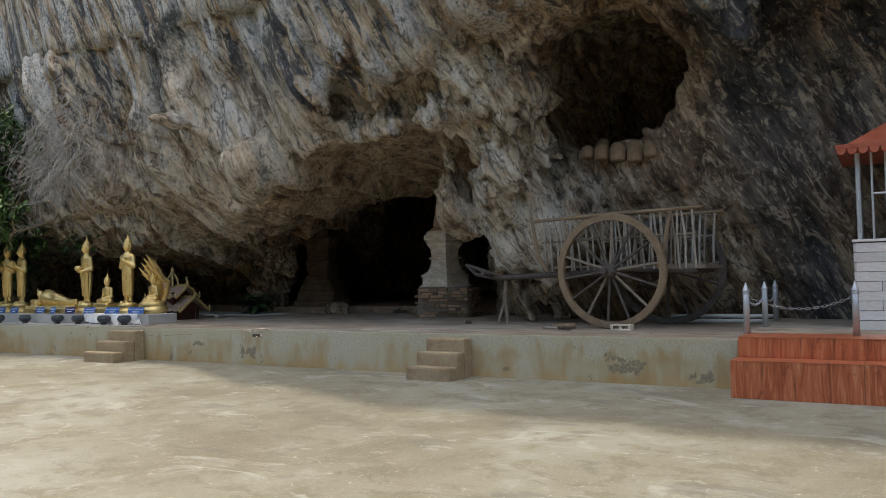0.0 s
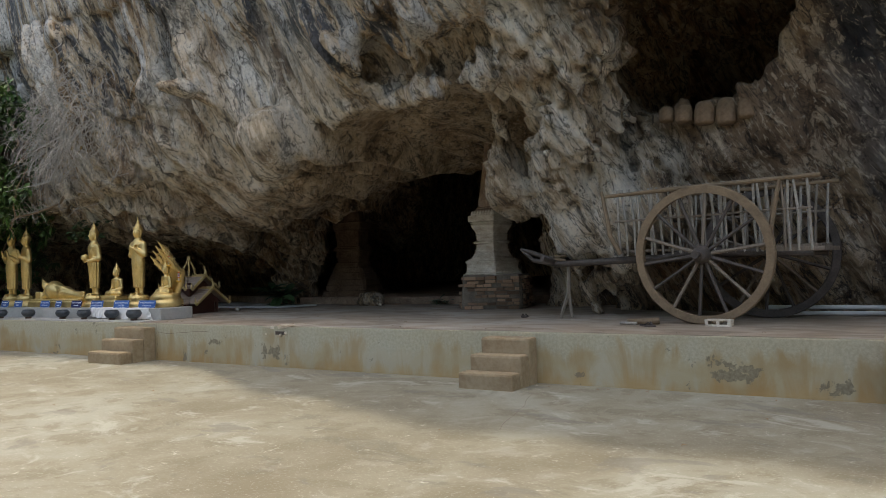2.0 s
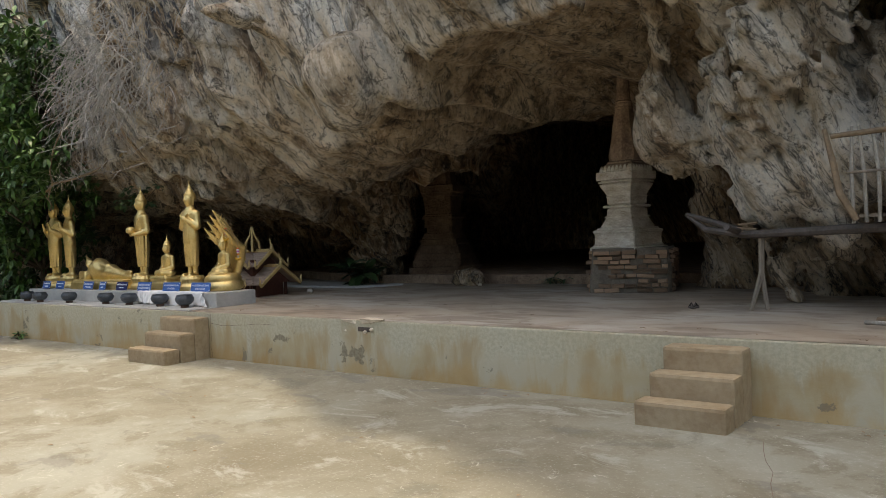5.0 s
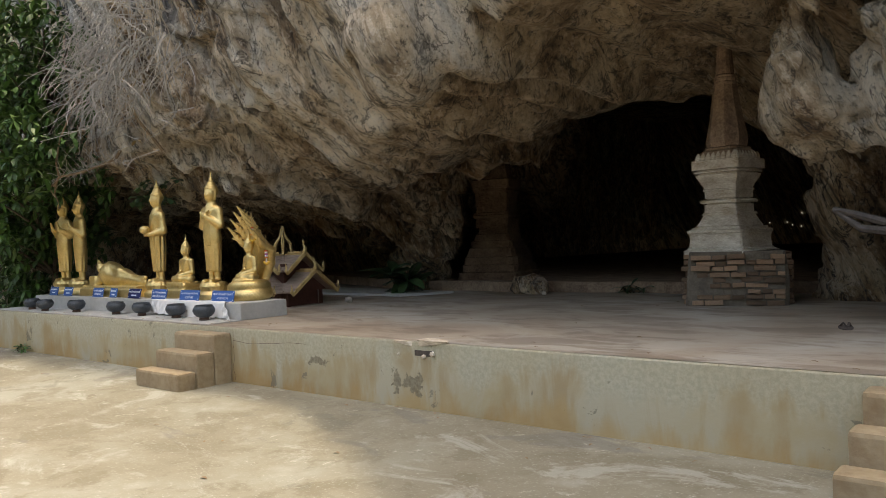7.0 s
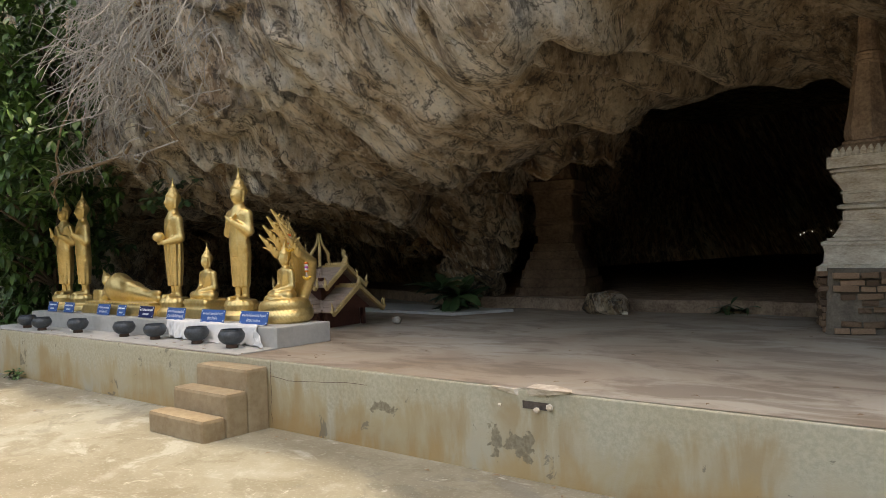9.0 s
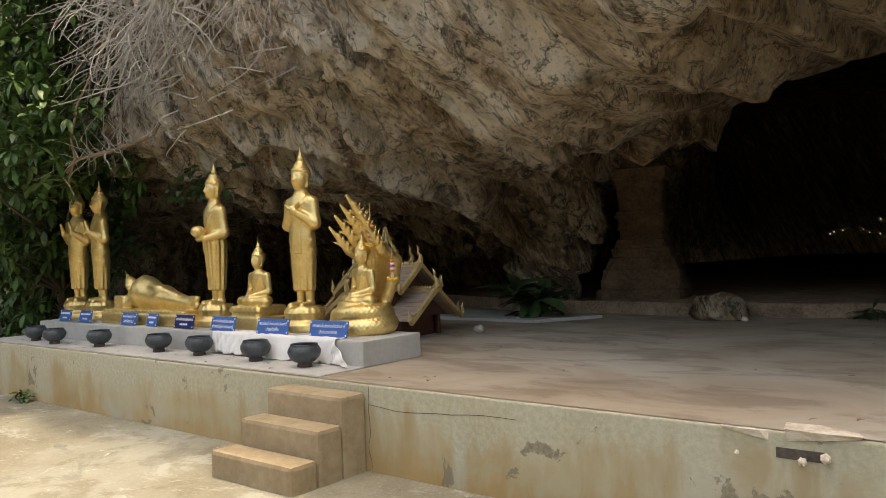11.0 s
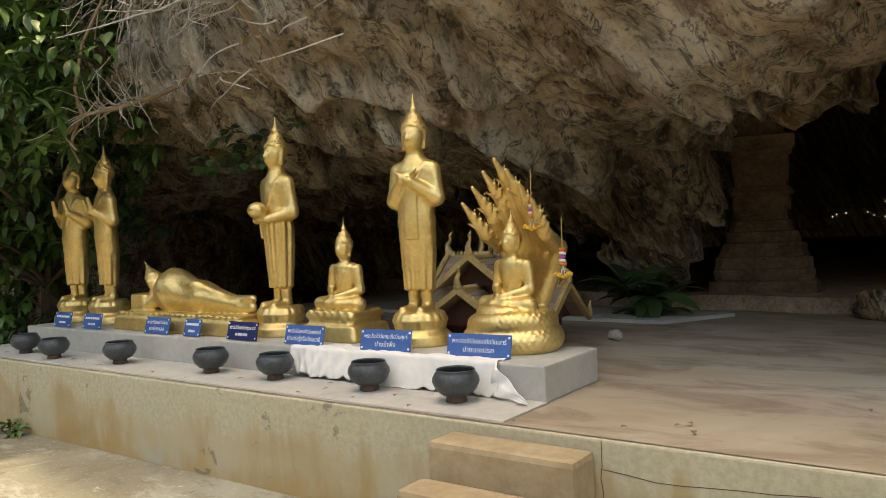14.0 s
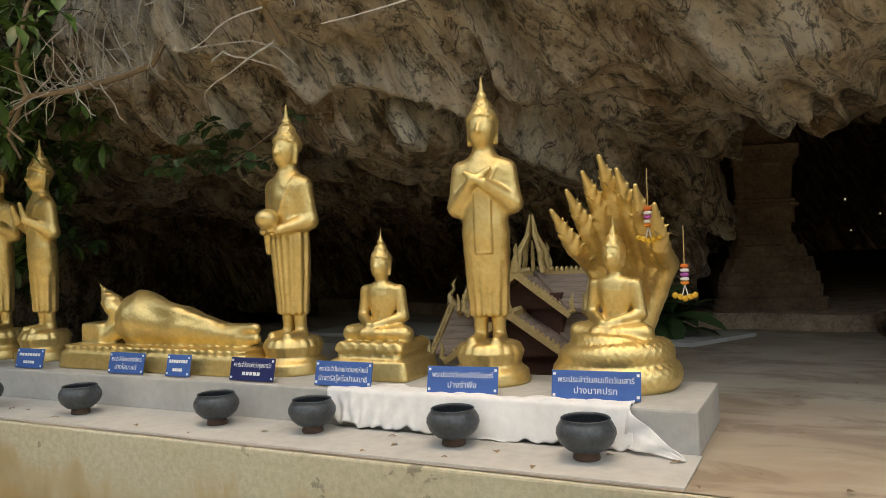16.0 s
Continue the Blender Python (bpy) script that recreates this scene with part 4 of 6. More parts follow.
def reclining(m, label):
    lo, hi, step = (-0.66, -0.25, -0.012), (0.66, 0.25, 0.50), 0.0095
    g = grid(lo, hi, step)
    x, y, z = g
    taper = np.interp(z, (0, 0.09, 0.105, 0.13), (0.0, 0.012, 0.03, 0.02)).astype(np.float32)
    d = smax(smax(np.abs(x) - 0.62 + taper, np.abs(y) - 0.20 + taper, 0.03), np.maximum(z - 0.13, -z), 0.012)
    d = d + 0.003 * np.cos(x * 120) * (z > 0.1)
    body = ball(g, (-0.17, 0.0, 0.275), (0.15, 0.14, 0.15))
    body = smin(body, rod(g, (-0.15, 0.0, 0.25), (0.10, 0.0, 0.225), 0.14, 0.105), 0.05)
    body = smin(body, rod(g, (0.10, 0.0, 0.225), (0.45, 0.0, 0.175), 0.105, 0.055), 0.05)
    body = smin(body, rod(g, (-0.15, -0.02, 0.38), (0.10, -0.06, 0.315), 0.045, 0.038), 0.04)
    body = smin(body, rod(g, (0.10, -0.06, 0.315), (0.30, -0.03, 0.255), 0.032, 0.018), 0.02)
    body = body + 0.0022 * np.sin((x * 1.5 + z * 0.9) * 42 + 1.5 * np.sin(z * 14)) * np.clip((-0.02 - x) * 8, 0, 1) + 0.0008 * np.sin((z - 0.3 * x) * 120) * (x > 0.05) * (x < 0.42)
    d = smin(d, body, 0.02)
    for h in (0.16, 0.215):
        d = smin(d, rod(g, (0.42, 0.0, h), (0.55, -0.01, h + 0.012), 0.035, 0.028), 0.02)
    # the raised arm that props the head
    d = smin(d, rod(g, (-0.22, -0.03, 0.24), (-0.42, -0.05, 0.15), 0.05, 0.04), 0.02)
    d = smin(d, rod(g, (-0.42, -0.05, 0.15), (-0.34, -0.03, 0.30), 0.036, 0.026), 0.02)
    d = smin(d, smax(smax(np.abs(x + 0.47) - 0.07, np.abs(y) - 0.10, 0.02), np.abs(z - 0.18) - 0.07, 0.02), 0.02)
    # head lies over towards -x
    c, s2 = math.cos(radians(38)), math.sin(radians(38))
    hx, hz = x + 0.37, z - 0.34
    gg = (c * hx + s2 * hz, y + 0.02, -s2 * hx + c * hz)
    d = smin(d, head_field(gg, (0, 0, 0), 0.80), 0.015)
    ob = new("reclining_statue", net_mesh("reclining_statue", d, lo, step, GOLD))
    ob.matrix_world = m
    return tagged(ob, label, "statue", "statues on the plinth")


SV = 0.86
standing("standing_statue", "pray", at(-5.58, SV - 0.02, SHELF, 14), "gold standing figure with raised hands, half hidden by leaves")
standing("standing_statue", "pray", at(-5.11, SV, SHELF, -14), "gold standing figure with both hands raised before it")
reclining(at(-3.85, SV - 0.06, SHELF) @ Matrix.Diagonal((1.26, 1.1, 1.12, 1)), "gold reclining figure propping its head on one arm")
standing("standing_statue", "bowl", at(-2.94, SV, SHELF, -8), "gold standing figure holding an alms bowl")
seated(at(-2.35, SV + 0.02, SHELF), "small gold seated figure on a tiered pedestal")
standing("standing_statue", "crossed", at(-1.70, SV, SHELF, 8), "gold standing figure with hands crossed on its chest")
naga(at(-1.07, SV + 0.05, SHELF, -10), "gold seated figure under a seven-headed serpent hood")

# ---- plinth, cloth, bowls and signs ----


def build_plinth():
    bm = bmesh.new()
    box(bm, -5.75, -0.63, 0.46, 1.10, TOP, SHELF, 0.012)
    solo("plinth", bm, GREYPAINT, at(0, 0), "long grey-painted cement plinth under the statues", "plinth")
    # pale cement apron under the bowls
    bm = bmesh.new()
    box(bm, -6.1, -0.62, 0.03, 0.458, TOP, TOP + 0.012, 0.004)
    solo("plinth_apron", bm, GREYPAINT, at(0, 0), "pale smooth cement strip before the plinth", "floor", kind="structure")
    # white cloth over the front edge
    bm = bmesh.new()
    nu, nv = 200, 26
    rows = []
    for i in range(nu + 1):
        u = -2.42 + 1.52 * i / nu
        hang = 0.165 + 0.014 * math.sin(u * 3.1) + 0.010 * math.sin(u * 11.0) + 0.008 * math.sin(u * 37.0) + 0.006 * math.sin(u * 83.0)
        back = 0.10 + 0.05 * math.sin(u * 5.3) + 0.02 * math.sin(u * 23.0)
        row = []
        for j in range(nv + 1):
            L = j / nv * (back + hang)
            tight = max(0.15, math.sin(u * 2.3 + 0.6)) ** 2
            fold = tight * (0.010 * math.sin(u * 46 + 2.2 * math.sin(u * 6) + j * 0.22) + 0.006 * math.sin(u * 96 - j * 0.3)) + 0.004 * math.sin(u * 19 + j * 0.1)
            if L < back:
                p = Vector((u, 0.452 + back - L, SHELF + 0.008 + 0.003 * math.sin(u * 51 + j) + 0.003 * math.sin(u * 17 - j * 0.8)))
            else:
                k = L - back
                p = Vector((u + 0.25 * k * math.sin(u * 4), 0.444 - 0.22 * k + fold * min(1, k * 12), max(SHELF + 0.004 - k, TOP + 0.018 + 0.004 * math.sin(u * 40))))
            row.append(bm.verts.new(p))
        rows.append(row)
    for a, b in zip(rows, rows[1:]):
        for j in range(nv):
            bm.faces.new((a[j], a[j + 1], b[j + 1], b[j]))
    # a loose corner that falls aside to the floor in a point
    A, B, C = Vector((-0.905, 0.440, SHELF - 0.01)), Vector((-0.93, 0.405, TOP + 0.03)), Vector((-0.66, 0.335, TOP + 0.018))
    tri = []
    for i in range(15):
        q = i / 14 * 0.985
        top, low = A.lerp(C, q), B.lerp(C, q)
        tri.append([bm.verts.new(top.lerp(low, j / 10) + Vector((0, -0.016 * math.sin(q * 11 + j * 0.5) * (1 - q), 0.004 * math.sin(j * 1.3)))) for j in range(11)])
    for a, b in zip(tri, tri[1:]):
        for j in range(10):
            bm.faces.new((a[j], a[j + 1], b[j + 1], b[j]))
    ob = solo("cloth", bm, WHITECLOTH, at(0, 0), "crumpled white cloth hanging over the plinth edge", "cloth", smooth=True)
    sol = ob.modifiers.new("thick", "SOLIDIFY")
    sol.thickness = 0.003


def build_bowls():
    prof_out = [(0.052, 0.0), (0.056, 0.006), (0.050, 0.03), (0.062, 0.038)]
    e = thing("alms_bowl", at(-1.04, 0.27, TOP + 0.012), "black metal alms bowl on a brown foot ring", "bowl", "alms bowls")
    part("foot_ring", lathe(bmesh.new(), prof_out, 32), BOWLFOOT, e, "brown ring foot", True)
    body = [(0.045, 0.030), (0.078, 0.042), (0.108, 0.070), (0.122, 0.105), (0.120, 0.126), (0.108, 0.148), (0.098, 0.160), (0.101, 0.166), (0.097, 0.169), (0.092, 0.160), (0.102, 0.146), (0.113, 0.124), (0.114, 0.104), (0.10, 0.075), (0.06, 0.045)]
    part("bowl_body", lathe(bmesh.new(), body, 40), BLACKCLAY, e, smooth=True)
    for u, v, s in ((-1.65, 0.30, 0.97), (-2.41, 0.30, 0.95), (-3.0, 0.28, 0.95), (-3.98, 0.24, 0.95), (-4.74, 0.16, 0.93), (-5.3, 0.22, 0.93)):
        c = copy_thing(e, at(u, v, TOP + 0.012, u * 70))
        c.scale = (s, s, s)
        if -2.5 < u < -2.3:
            tagged(c, "grey-blue glazed alms bowl with worn speckled side")


def text_mesh(body, size):
    cu = bpy.data.curves.new("lettering", "FONT")
    cu.body = body
    cu.size = size
    cu.align_x = "CENTER"
    cu.extrude = 0.0006
    tmp = new("lettering", cu)
    me = bpy.data.meshes.new_from_object(tmp.evaluated_get(bpy.context.evaluated_depsgraph_get()))
    bpy.data.objects.remove(tmp)
    me.materials.clear()
    me.materials.append(WHITEPAINT)
    return me


def sign(u, v, w, lines, mat, label, yaw=0.0):
    h = 0.125
    e = thing("sign", at(u, v, SHELF + 0.006, yaw) @ pose(0, 0, 0, -14), label, "sign", "signs before the statues")
    bm = bmesh.new()
    box(bm, -w / 2, w / 2, -0.004, 0.004, 0, h, 0.0015)
    board = part("board", bm, mat, e)
    for row, (txt, size, zz) in enumerate(zip(lines, (0.036, 0.040), (0.073, 0.025))):
        if txt:
            me = text_mesh(txt, size)
            xs = [v2.co.x for v2 in me.vertices] or [0]
            k = min(1.0, (w * 0.86) / max(0.01, max(xs) - min(xs)))
            ob = part("lettering", me, WHITEPAINT, board)
            ob.matrix_basis = pose(0, -0.0048, zz, 90) @ Matrix.Diagonal((k, 1, 1, 1))
        else:
            bm = bmesh.new()
            n = 5 if row else 8
            span = w * (0.42 if row else 0.8)
            for i in range(n):
                x0 = -span / 2 + span * i / n
                box(bm, x0, x0 + span / n * 0.75, -0.0058, -0.0042, zz + 0.004, zz + 0.022)
            part("lettering", bm, WHITEPAINT, board)
    for sx in (-1, 1):
        for z0 in (0.010, h - 0.022):
            bm = bmesh.new()
            box(bm, sx * (w / 2 - 0.012) - 0.006, sx * (w / 2 - 0.012) + 0.006, -0.0056, -0.0042, z0, z0 + 0.012)
            part("corner_ornament", bm, WHITEPAINT, board)


DAY = "พระประจำวันคนเกิดวัน"
build_plinth()
build_bowls()
sign(-5.25, 0.505, 0.25, ("", ""), SIGNBLUE, "small blue enamel sign with white lettering")
sign(-4.80, 0.505, 0.26, ("", ""), SIGNBLUE, "small blue enamel sign with white lettering")
sign(-3.92, 0.505, 0.29, (DAY + "อังคาร", "ปางไสยาสน์"), SIGNBLUE, "blue enamel sign before the reclining figure")
sign(-3.50, 0.505, 0.18, ("", ""), SIGNBLUE, "narrow blue enamel sign, half covered by another")
sign(-2.96, 0.505, 0.30, (DAY + "พุธกลางวัน", ""), SIGNNAVY, "dark blue enamel sign with white lettering")
sign(-2.37, 0.505, 0.34, (DAY + "พฤหัสบดี", "ปางตรัสรู้หรือปางสมาธิ"), SIGNBLUE, "blue enamel sign before the small seated figure")
sign(-1.70, 0.505, 0.35, (DAY + "ศุกร์", "ปางรำพึง"), SIGNBLUE, "blue enamel sign before the tall figure", 6)
sign(-1.07, 0.53, 0.39, (DAY + "เสาร์", "ปางนาคปรก"), SIGNBLUE, "blue enamel sign before the serpent figure", 4)

# ---- stupas ----


def ringed(bm, prof, cut=0.78, wob=0.0, slim=1.0):
    """A square tower with cut corners: sections of (half width, height)."""
    rings = []
    for r, z in prof:
        r *= slim
        c = r * cut
        pts = [(r, -c), (r, c), (c, r), (-c, r), (-r, c), (-r, -c), (-c, -r), (c, -r)]
        rings.append([bm.verts.new((x + wob * noise.noise((x * 3, y * 3, z * 5)), y + wob * noise.noise((x * 3 + 9, y * 3, z * 5)), z)) for x, y in pts])
    for a, b in zip(rings, rings[1:]):
        for i in range(8):
            bm.faces.new((a[i], a[(i + 1) % 8], b[(i + 1) % 8], b[i]))
    bm.faces.new(rings[0][::-1])
    bm.faces.new(rings[-1])
    return bm


# brown stucco of the back stupa, darkened to paint in the cave mouth's shade
SHADEBROWN = simple("shaded_brown_stucco", (0.07, 0.036, 0.021), (0.26, 0.17, 0.105), 3.5, 0.9, 0, 1.0, 0.04)


def build_stupa():
    e = thing("stupa", pose(-7.20, 12.14, TOP, 0, 0, 25) @ Matrix.Diagonal((0.92, 0.92, 1, 1)), "weathered white stucco stupa on a crumbling brick base", "stupa")
    part("core", ringed(bmesh.new(), [(0.555, -0.02), (0.55, 0.3), (0.53, 0.57)], 0.93, 0.03), MORTAR, e, "grey mortar core")
    me = None
    rnd = random.Random(4)
    for side in range(4):
        for row in range(9):
            x = -0.50 + (0.06 if row % 2 else 0)
            while x < 0.44:
                w = rnd.uniform(0.11, 0.25)
                w = min(w, 0.52 - x)
                if w > 0.08 and rnd.random() < 0.76:
                    if me is None:
                        bm = bmesh.new()
                        box(bm, -0.5, 0.5, -0.5, 0.5, -0.5, 0.5, 0.06)
                        me = finish(bm, "brick", BRICK)
                    b = new("brick", me)
                    b.parent = e
                    b.matrix_basis = pose(0, 0, 0, 0, 0, 90 * side) @ pose(x + w / 2, -0.555 + rnd.uniform(-0.012, 0.025), 0.035 + row * 0.060 + rnd.uniform(-0.006, 0.006), rnd.uniform(-5, 5), rnd.uniform(-3, 3), rnd.uniform(-6, 6)) @ Matrix.Diagonal((w - 0.018, 0.09, 0.046 + rnd.uniform(-0.006, 0.006), 1))
                x += w
    up = pose(-0.08, 0.02, 0, 0, 0, -28)

    def tier(name, prof, cut, wob, mat, slim=1.0):
        part(name, ringed(bmesh.new(), prof, cut, wob, slim), mat, e).matrix_basis = up

    tier("foot_ledge", [(0.42, 0.52), (0.43, 0.53), (0.43, 0.575), (0.40, 0.59)], 0.94, 0.02, STUPAWHITE, 0.95)
    tier("scroll_band", [(0.385, 0.585), (0.39, 0.60), (0.37, 0.62), (0.362, 0.70), (0.37, 0.765), (0.385, 0.775), (0.385, 0.80), (0.36, 0.81)], 0.94, 0.014, STUPAWHITE, 0.95)
    tier("lower_moulding", [(0.31, 0.805), (0.34, 0.812), (0.34, 0.835), (0.285, 0.838), (0.285, 0.848), (0.30, 0.85), (0.27, 0.89), (0.235, 0.96), (0.232, 0.975)], 0.94, 0.01, STUPAWHITE, 0.95)
    tier("waist", [(0.25, 0.97), (0.25, 0.99), (0.222, 0.995), (0.222, 1.085), (0.20, 1.087), (0.20, 1.097), (0.255, 1.10), (0.262, 1.115), (0.262, 1.13), (0.24, 1.14), (0.20, 1.143), (0.20, 1.152), (0.218, 1.155), (0.218, 1.235), (0.232, 1.24), (0.232, 1.258), (0.22, 1.262)], 0.95, 0.008, STUPAWHITE, 0.95)
    tier("cornice", [(0.215, 1.26), (0.235, 1.31), (0.275, 1.375), (0.29, 1.40), (0.29, 1.418), (0.262, 1.421), (0.262, 1.432), (0.305, 1.435), (0.305, 1.455), (0.275, 1.458), (0.275, 1.468), (0.327, 1.472), (0.327, 1.575), (0.29, 1.58)], 0.95, 0.008, STUPAWHITE, 0.95)
    bm = bmesh.new()
    for side in range(4):
        for i in range(8):
            lathe(bm, [(0.036, 0.0), (0.038, 0.03), (0.024, 0.065), (0.006, 0.085)], 8, 1.0, 0.6, pose(0, 0, 0, 0, 0, 90 * side) @ pose(-0.235 + i * 0.067, -0.262, 1.578, -8))
    row = part("petal_row", bm, STUPAWHITE, e)
    row.matrix_basis = up
    tagged(row, kind="stuff")
    tier("petal_course", [(0.262, 1.575), (0.262, 1.64), (0.25, 1.665), (0.215, 1.69), (0.215, 1.71), (0.19, 1.725)], 0.75, 0.008, STUPABROWN)
    tier("bell", [(0.205, 1.72), (0.222, 1.77), (0.222, 1.83), (0.20, 1.92), (0.172, 2.05), (0.15, 2.2), (0.128, 2.36), (0.12, 2.42)], 0.45, 0.012, STUPABROWN)
    part("neck_ring", lathe(bmesh.new(), [(0.12, 2.40), (0.135, 2.42), (0.135, 2.44), (0.122, 2.445), (0.132, 2.465), (0.132, 2.485), (0.118, 2.49), (0.125, 2.51), (0.105, 2.53), (0.09, 2.75), (0.07, 3.0)], 14), STUPABROWN, e).matrix_basis = up
    # back stupa
    e = thing("stupa", pose(-11.68, 12.98, 0.69, 0, 0, 24), "brown eroded stupa deep in the cave mouth", "stupa")
    low = [(0.62, -0.05), (0.61, 0.12), (0.56, 0.14), (0.55, 0.24), (0.52, 0.25), (0.51, 0.36), (0.48, 0.37), (0.46, 0.50), (0.42, 0.51), (0.40, 0.61), (0.36, 0.62), (0.34, 0.72), (0.31, 0.73), (0.285, 0.84)]
    part("lower_body", ringed(bmesh.new(), low, 0.85, 0.06, 0.86), SHADEBROWN, e)
    part("waist", ringed(bmesh.new(), [(0.29, 0.83), (0.28, 0.97), (0.32, 0.99), (0.325, 1.02), (0.30, 1.03), (0.30, 1.06), (0.27, 1.07)], 0.92, 0.015, 0.95), SHADEBROWN, e)
    part("upper_block", ringed(bmesh.new(), [(0.27, 1.07), (0.275, 1.15), (0.285, 1.38), (0.31, 1.40), (0.31, 1.44), (0.335, 1.46), (0.34, 1.58), (0.29, 1.60)], 0.93, 0.015, 0.95), SHADEBROWN, e)
    part("neck", ringed(bmesh.new(), [(0.26, 1.60), (0.24, 1.66), (0.21, 1.9), (0.17, 2.25)], 0.7, 0.02, 0.95), SHADEBROWN, e)


build_stupa()

# ---- cave floor, ledge stones, boulders ----


def slab_poly(name, pts, z0, z1, mat, label, category, kind=""):
    bm = bmesh.new()
    lo = [bm.verts.new((x, y, z0)) for x, y in pts]
    hi = [bm.verts.new((x, y, z1)) for x, y in pts]
    n = len(pts)
    for i in range(n):
        bm.faces.new((lo[i], lo[(i + 1) % n], hi[(i + 1) % n], hi[i]))
    bm.faces.new(hi)
    bm.faces.new(lo[::-1])
    ob = new(name, finish(bm, name, mat))
    return tagged(ob, label, category, kind=kind)


slab_poly("cave_floor_step", [(-12.9, 12.05), (-12.3, 12.02), (-11.6, 12.25), (-10.9, 12.2), (-10.3, 12.5), (-9.6, 12.55), (-8.9, 12.85), (-8.2, 12.8), (-7.4, 13.3), (-6.2, 13.5), (-6.2, 33), (-18, 33), (-18, 13.2)], 0.4, 0.70, STUPABROWN, "raised cement floor inside the cave mouth", "floor", "structure")
slab_poly("low_slab", [(-15.6, 10.5), (-11.75, 10.95), (-11.45, 11.75), (-15.6, 11.6)], 0.5, 0.585, GREYPAINT, "low pale cement slab under the fern", "slab", "structure")


def blob(name, c, r, mat, label, category, seed=0, group=""):
    bm = bmesh.new()
    bmesh.ops.create_icosphere(bm, subdivisions=3, radius=1.0)
    for v in bm.verts:
        k = 1 + 0.28 * noise.noise(v.co * 1.6 + Vector((seed, 0, 0))) + 0.1 * noise.noise(v.co * 4 + Vector((0, seed, 0)))
        v.co = Vector((v.co.x * r[0], v.co.y * r[1], v.co.z * r[2])) * k
    return solo(name, bm, mat, pose(*c), label, category, group, smooth=True)


blob("rock", (-10.3, 12.15, 0.66), (0.33, 0.22, 0.16), ROCK, "flat grey rock lying at the cave step", "rock", 3)

PALEROCK = simple("pale_rock", (0.13, 0.085, 0.052), (0.31, 0.215, 0.14), 3.0, 0.9, 0, 0.6, 0.03)
for x, w, h in ((-3.55, 0.10, 0.20), (-3.32, 0.115, 0.25), (-3.05, 0.13, 0.30), (-2.78, 0.125, 0.34), (-2.52, 0.12, 0.30)):
    bm = bmesh.new()
    lathe(bm, [(0.8, 0.0), (0.98, 0.1), (1.0, 0.55), (0.9, 0.8), (0.6, 0.95), (0.2, 1.0)], 18, w, 0.10, Matrix.Diagonal((1, 1, h, 1)))
    solo("relief_stone", bm, PALEROCK, pose(x, 10.99, 3.27 - h, -8, 0, 4), "pale rounded stone standing in the cave ledge", "stone", "stones along the ledge", smooth=True)
for i, (x, r) in enumerate((((-3.78), (0.12, 0.1, 0.2)), ((-3.35), (0.2, 0.12, 0.16)), ((-2.75), (0.32, 0.16, 0.14)), ((-2.58), (0.12, 0.1, 0.22)), ((-2.25), (0.16, 0.12, 0.09)))):
    blob("ledge_rock", (x + 0.25, 11.5, 3.10 + r[2] * 0.7), r, PALEROCK, "rounded pale rock resting on the cave ledge", "rock", i * 3.1, "rocks on the ledge")

# ---- ox cart ----


def wheel(e, m, mat_rim, label):
    w = part("wheel", finish(lathe(bmesh.new(), [(0.045, -0.16), (0.075, -0.15), (0.10, -0.05), (0.105, 0.05), (0.075, 0.15), (0.045, 0.16)], 18), "wheel", DARKWOOD, True), DARKWOOD, e, label)
    w.matrix_basis = m @ pose(0, 0, 0, 90)
    bm = bmesh.new()
    n = 64
    prof = [(0.69, -0.035), (0.775, -0.035), (0.785, -0.02), (0.785, 0.02), (0.775, 0.035), (0.69, 0.035)]
    rings = [[bm.verts.new((r * math.cos(2 * math.pi * i / n), r * math.sin(2 * math.pi * i / n), z)) for r, z in prof] for i in range(n)]
    for i in range(n):
        a, b = rings[i], rings[(i + 1) % n]
        for k in range(len(prof)):
            bm.faces.new((a[k], a[(k + 1) % len(prof)], b[(k + 1) % len(prof)], b[k]))
    part("rim", bm, mat_rim, w, "curved wooden rim")
    for i in range(14):
        a = 2 * math.pi * (i + 0.3) / 14
        bm = bmesh.new()
        tube(bm, [(0.08 * math.cos(a), 0.08 * math.sin(a), 0), (0.40 * math.cos(a), 0.40 * math.sin(a), 0.005), (0.70 * math.cos(a), 0.70 * math.sin(a), 0)], [0.024, 0.018, 0.021], 6)
        part("spoke", bm, DARKWOOD if i % 3 else OLDWOOD, w)


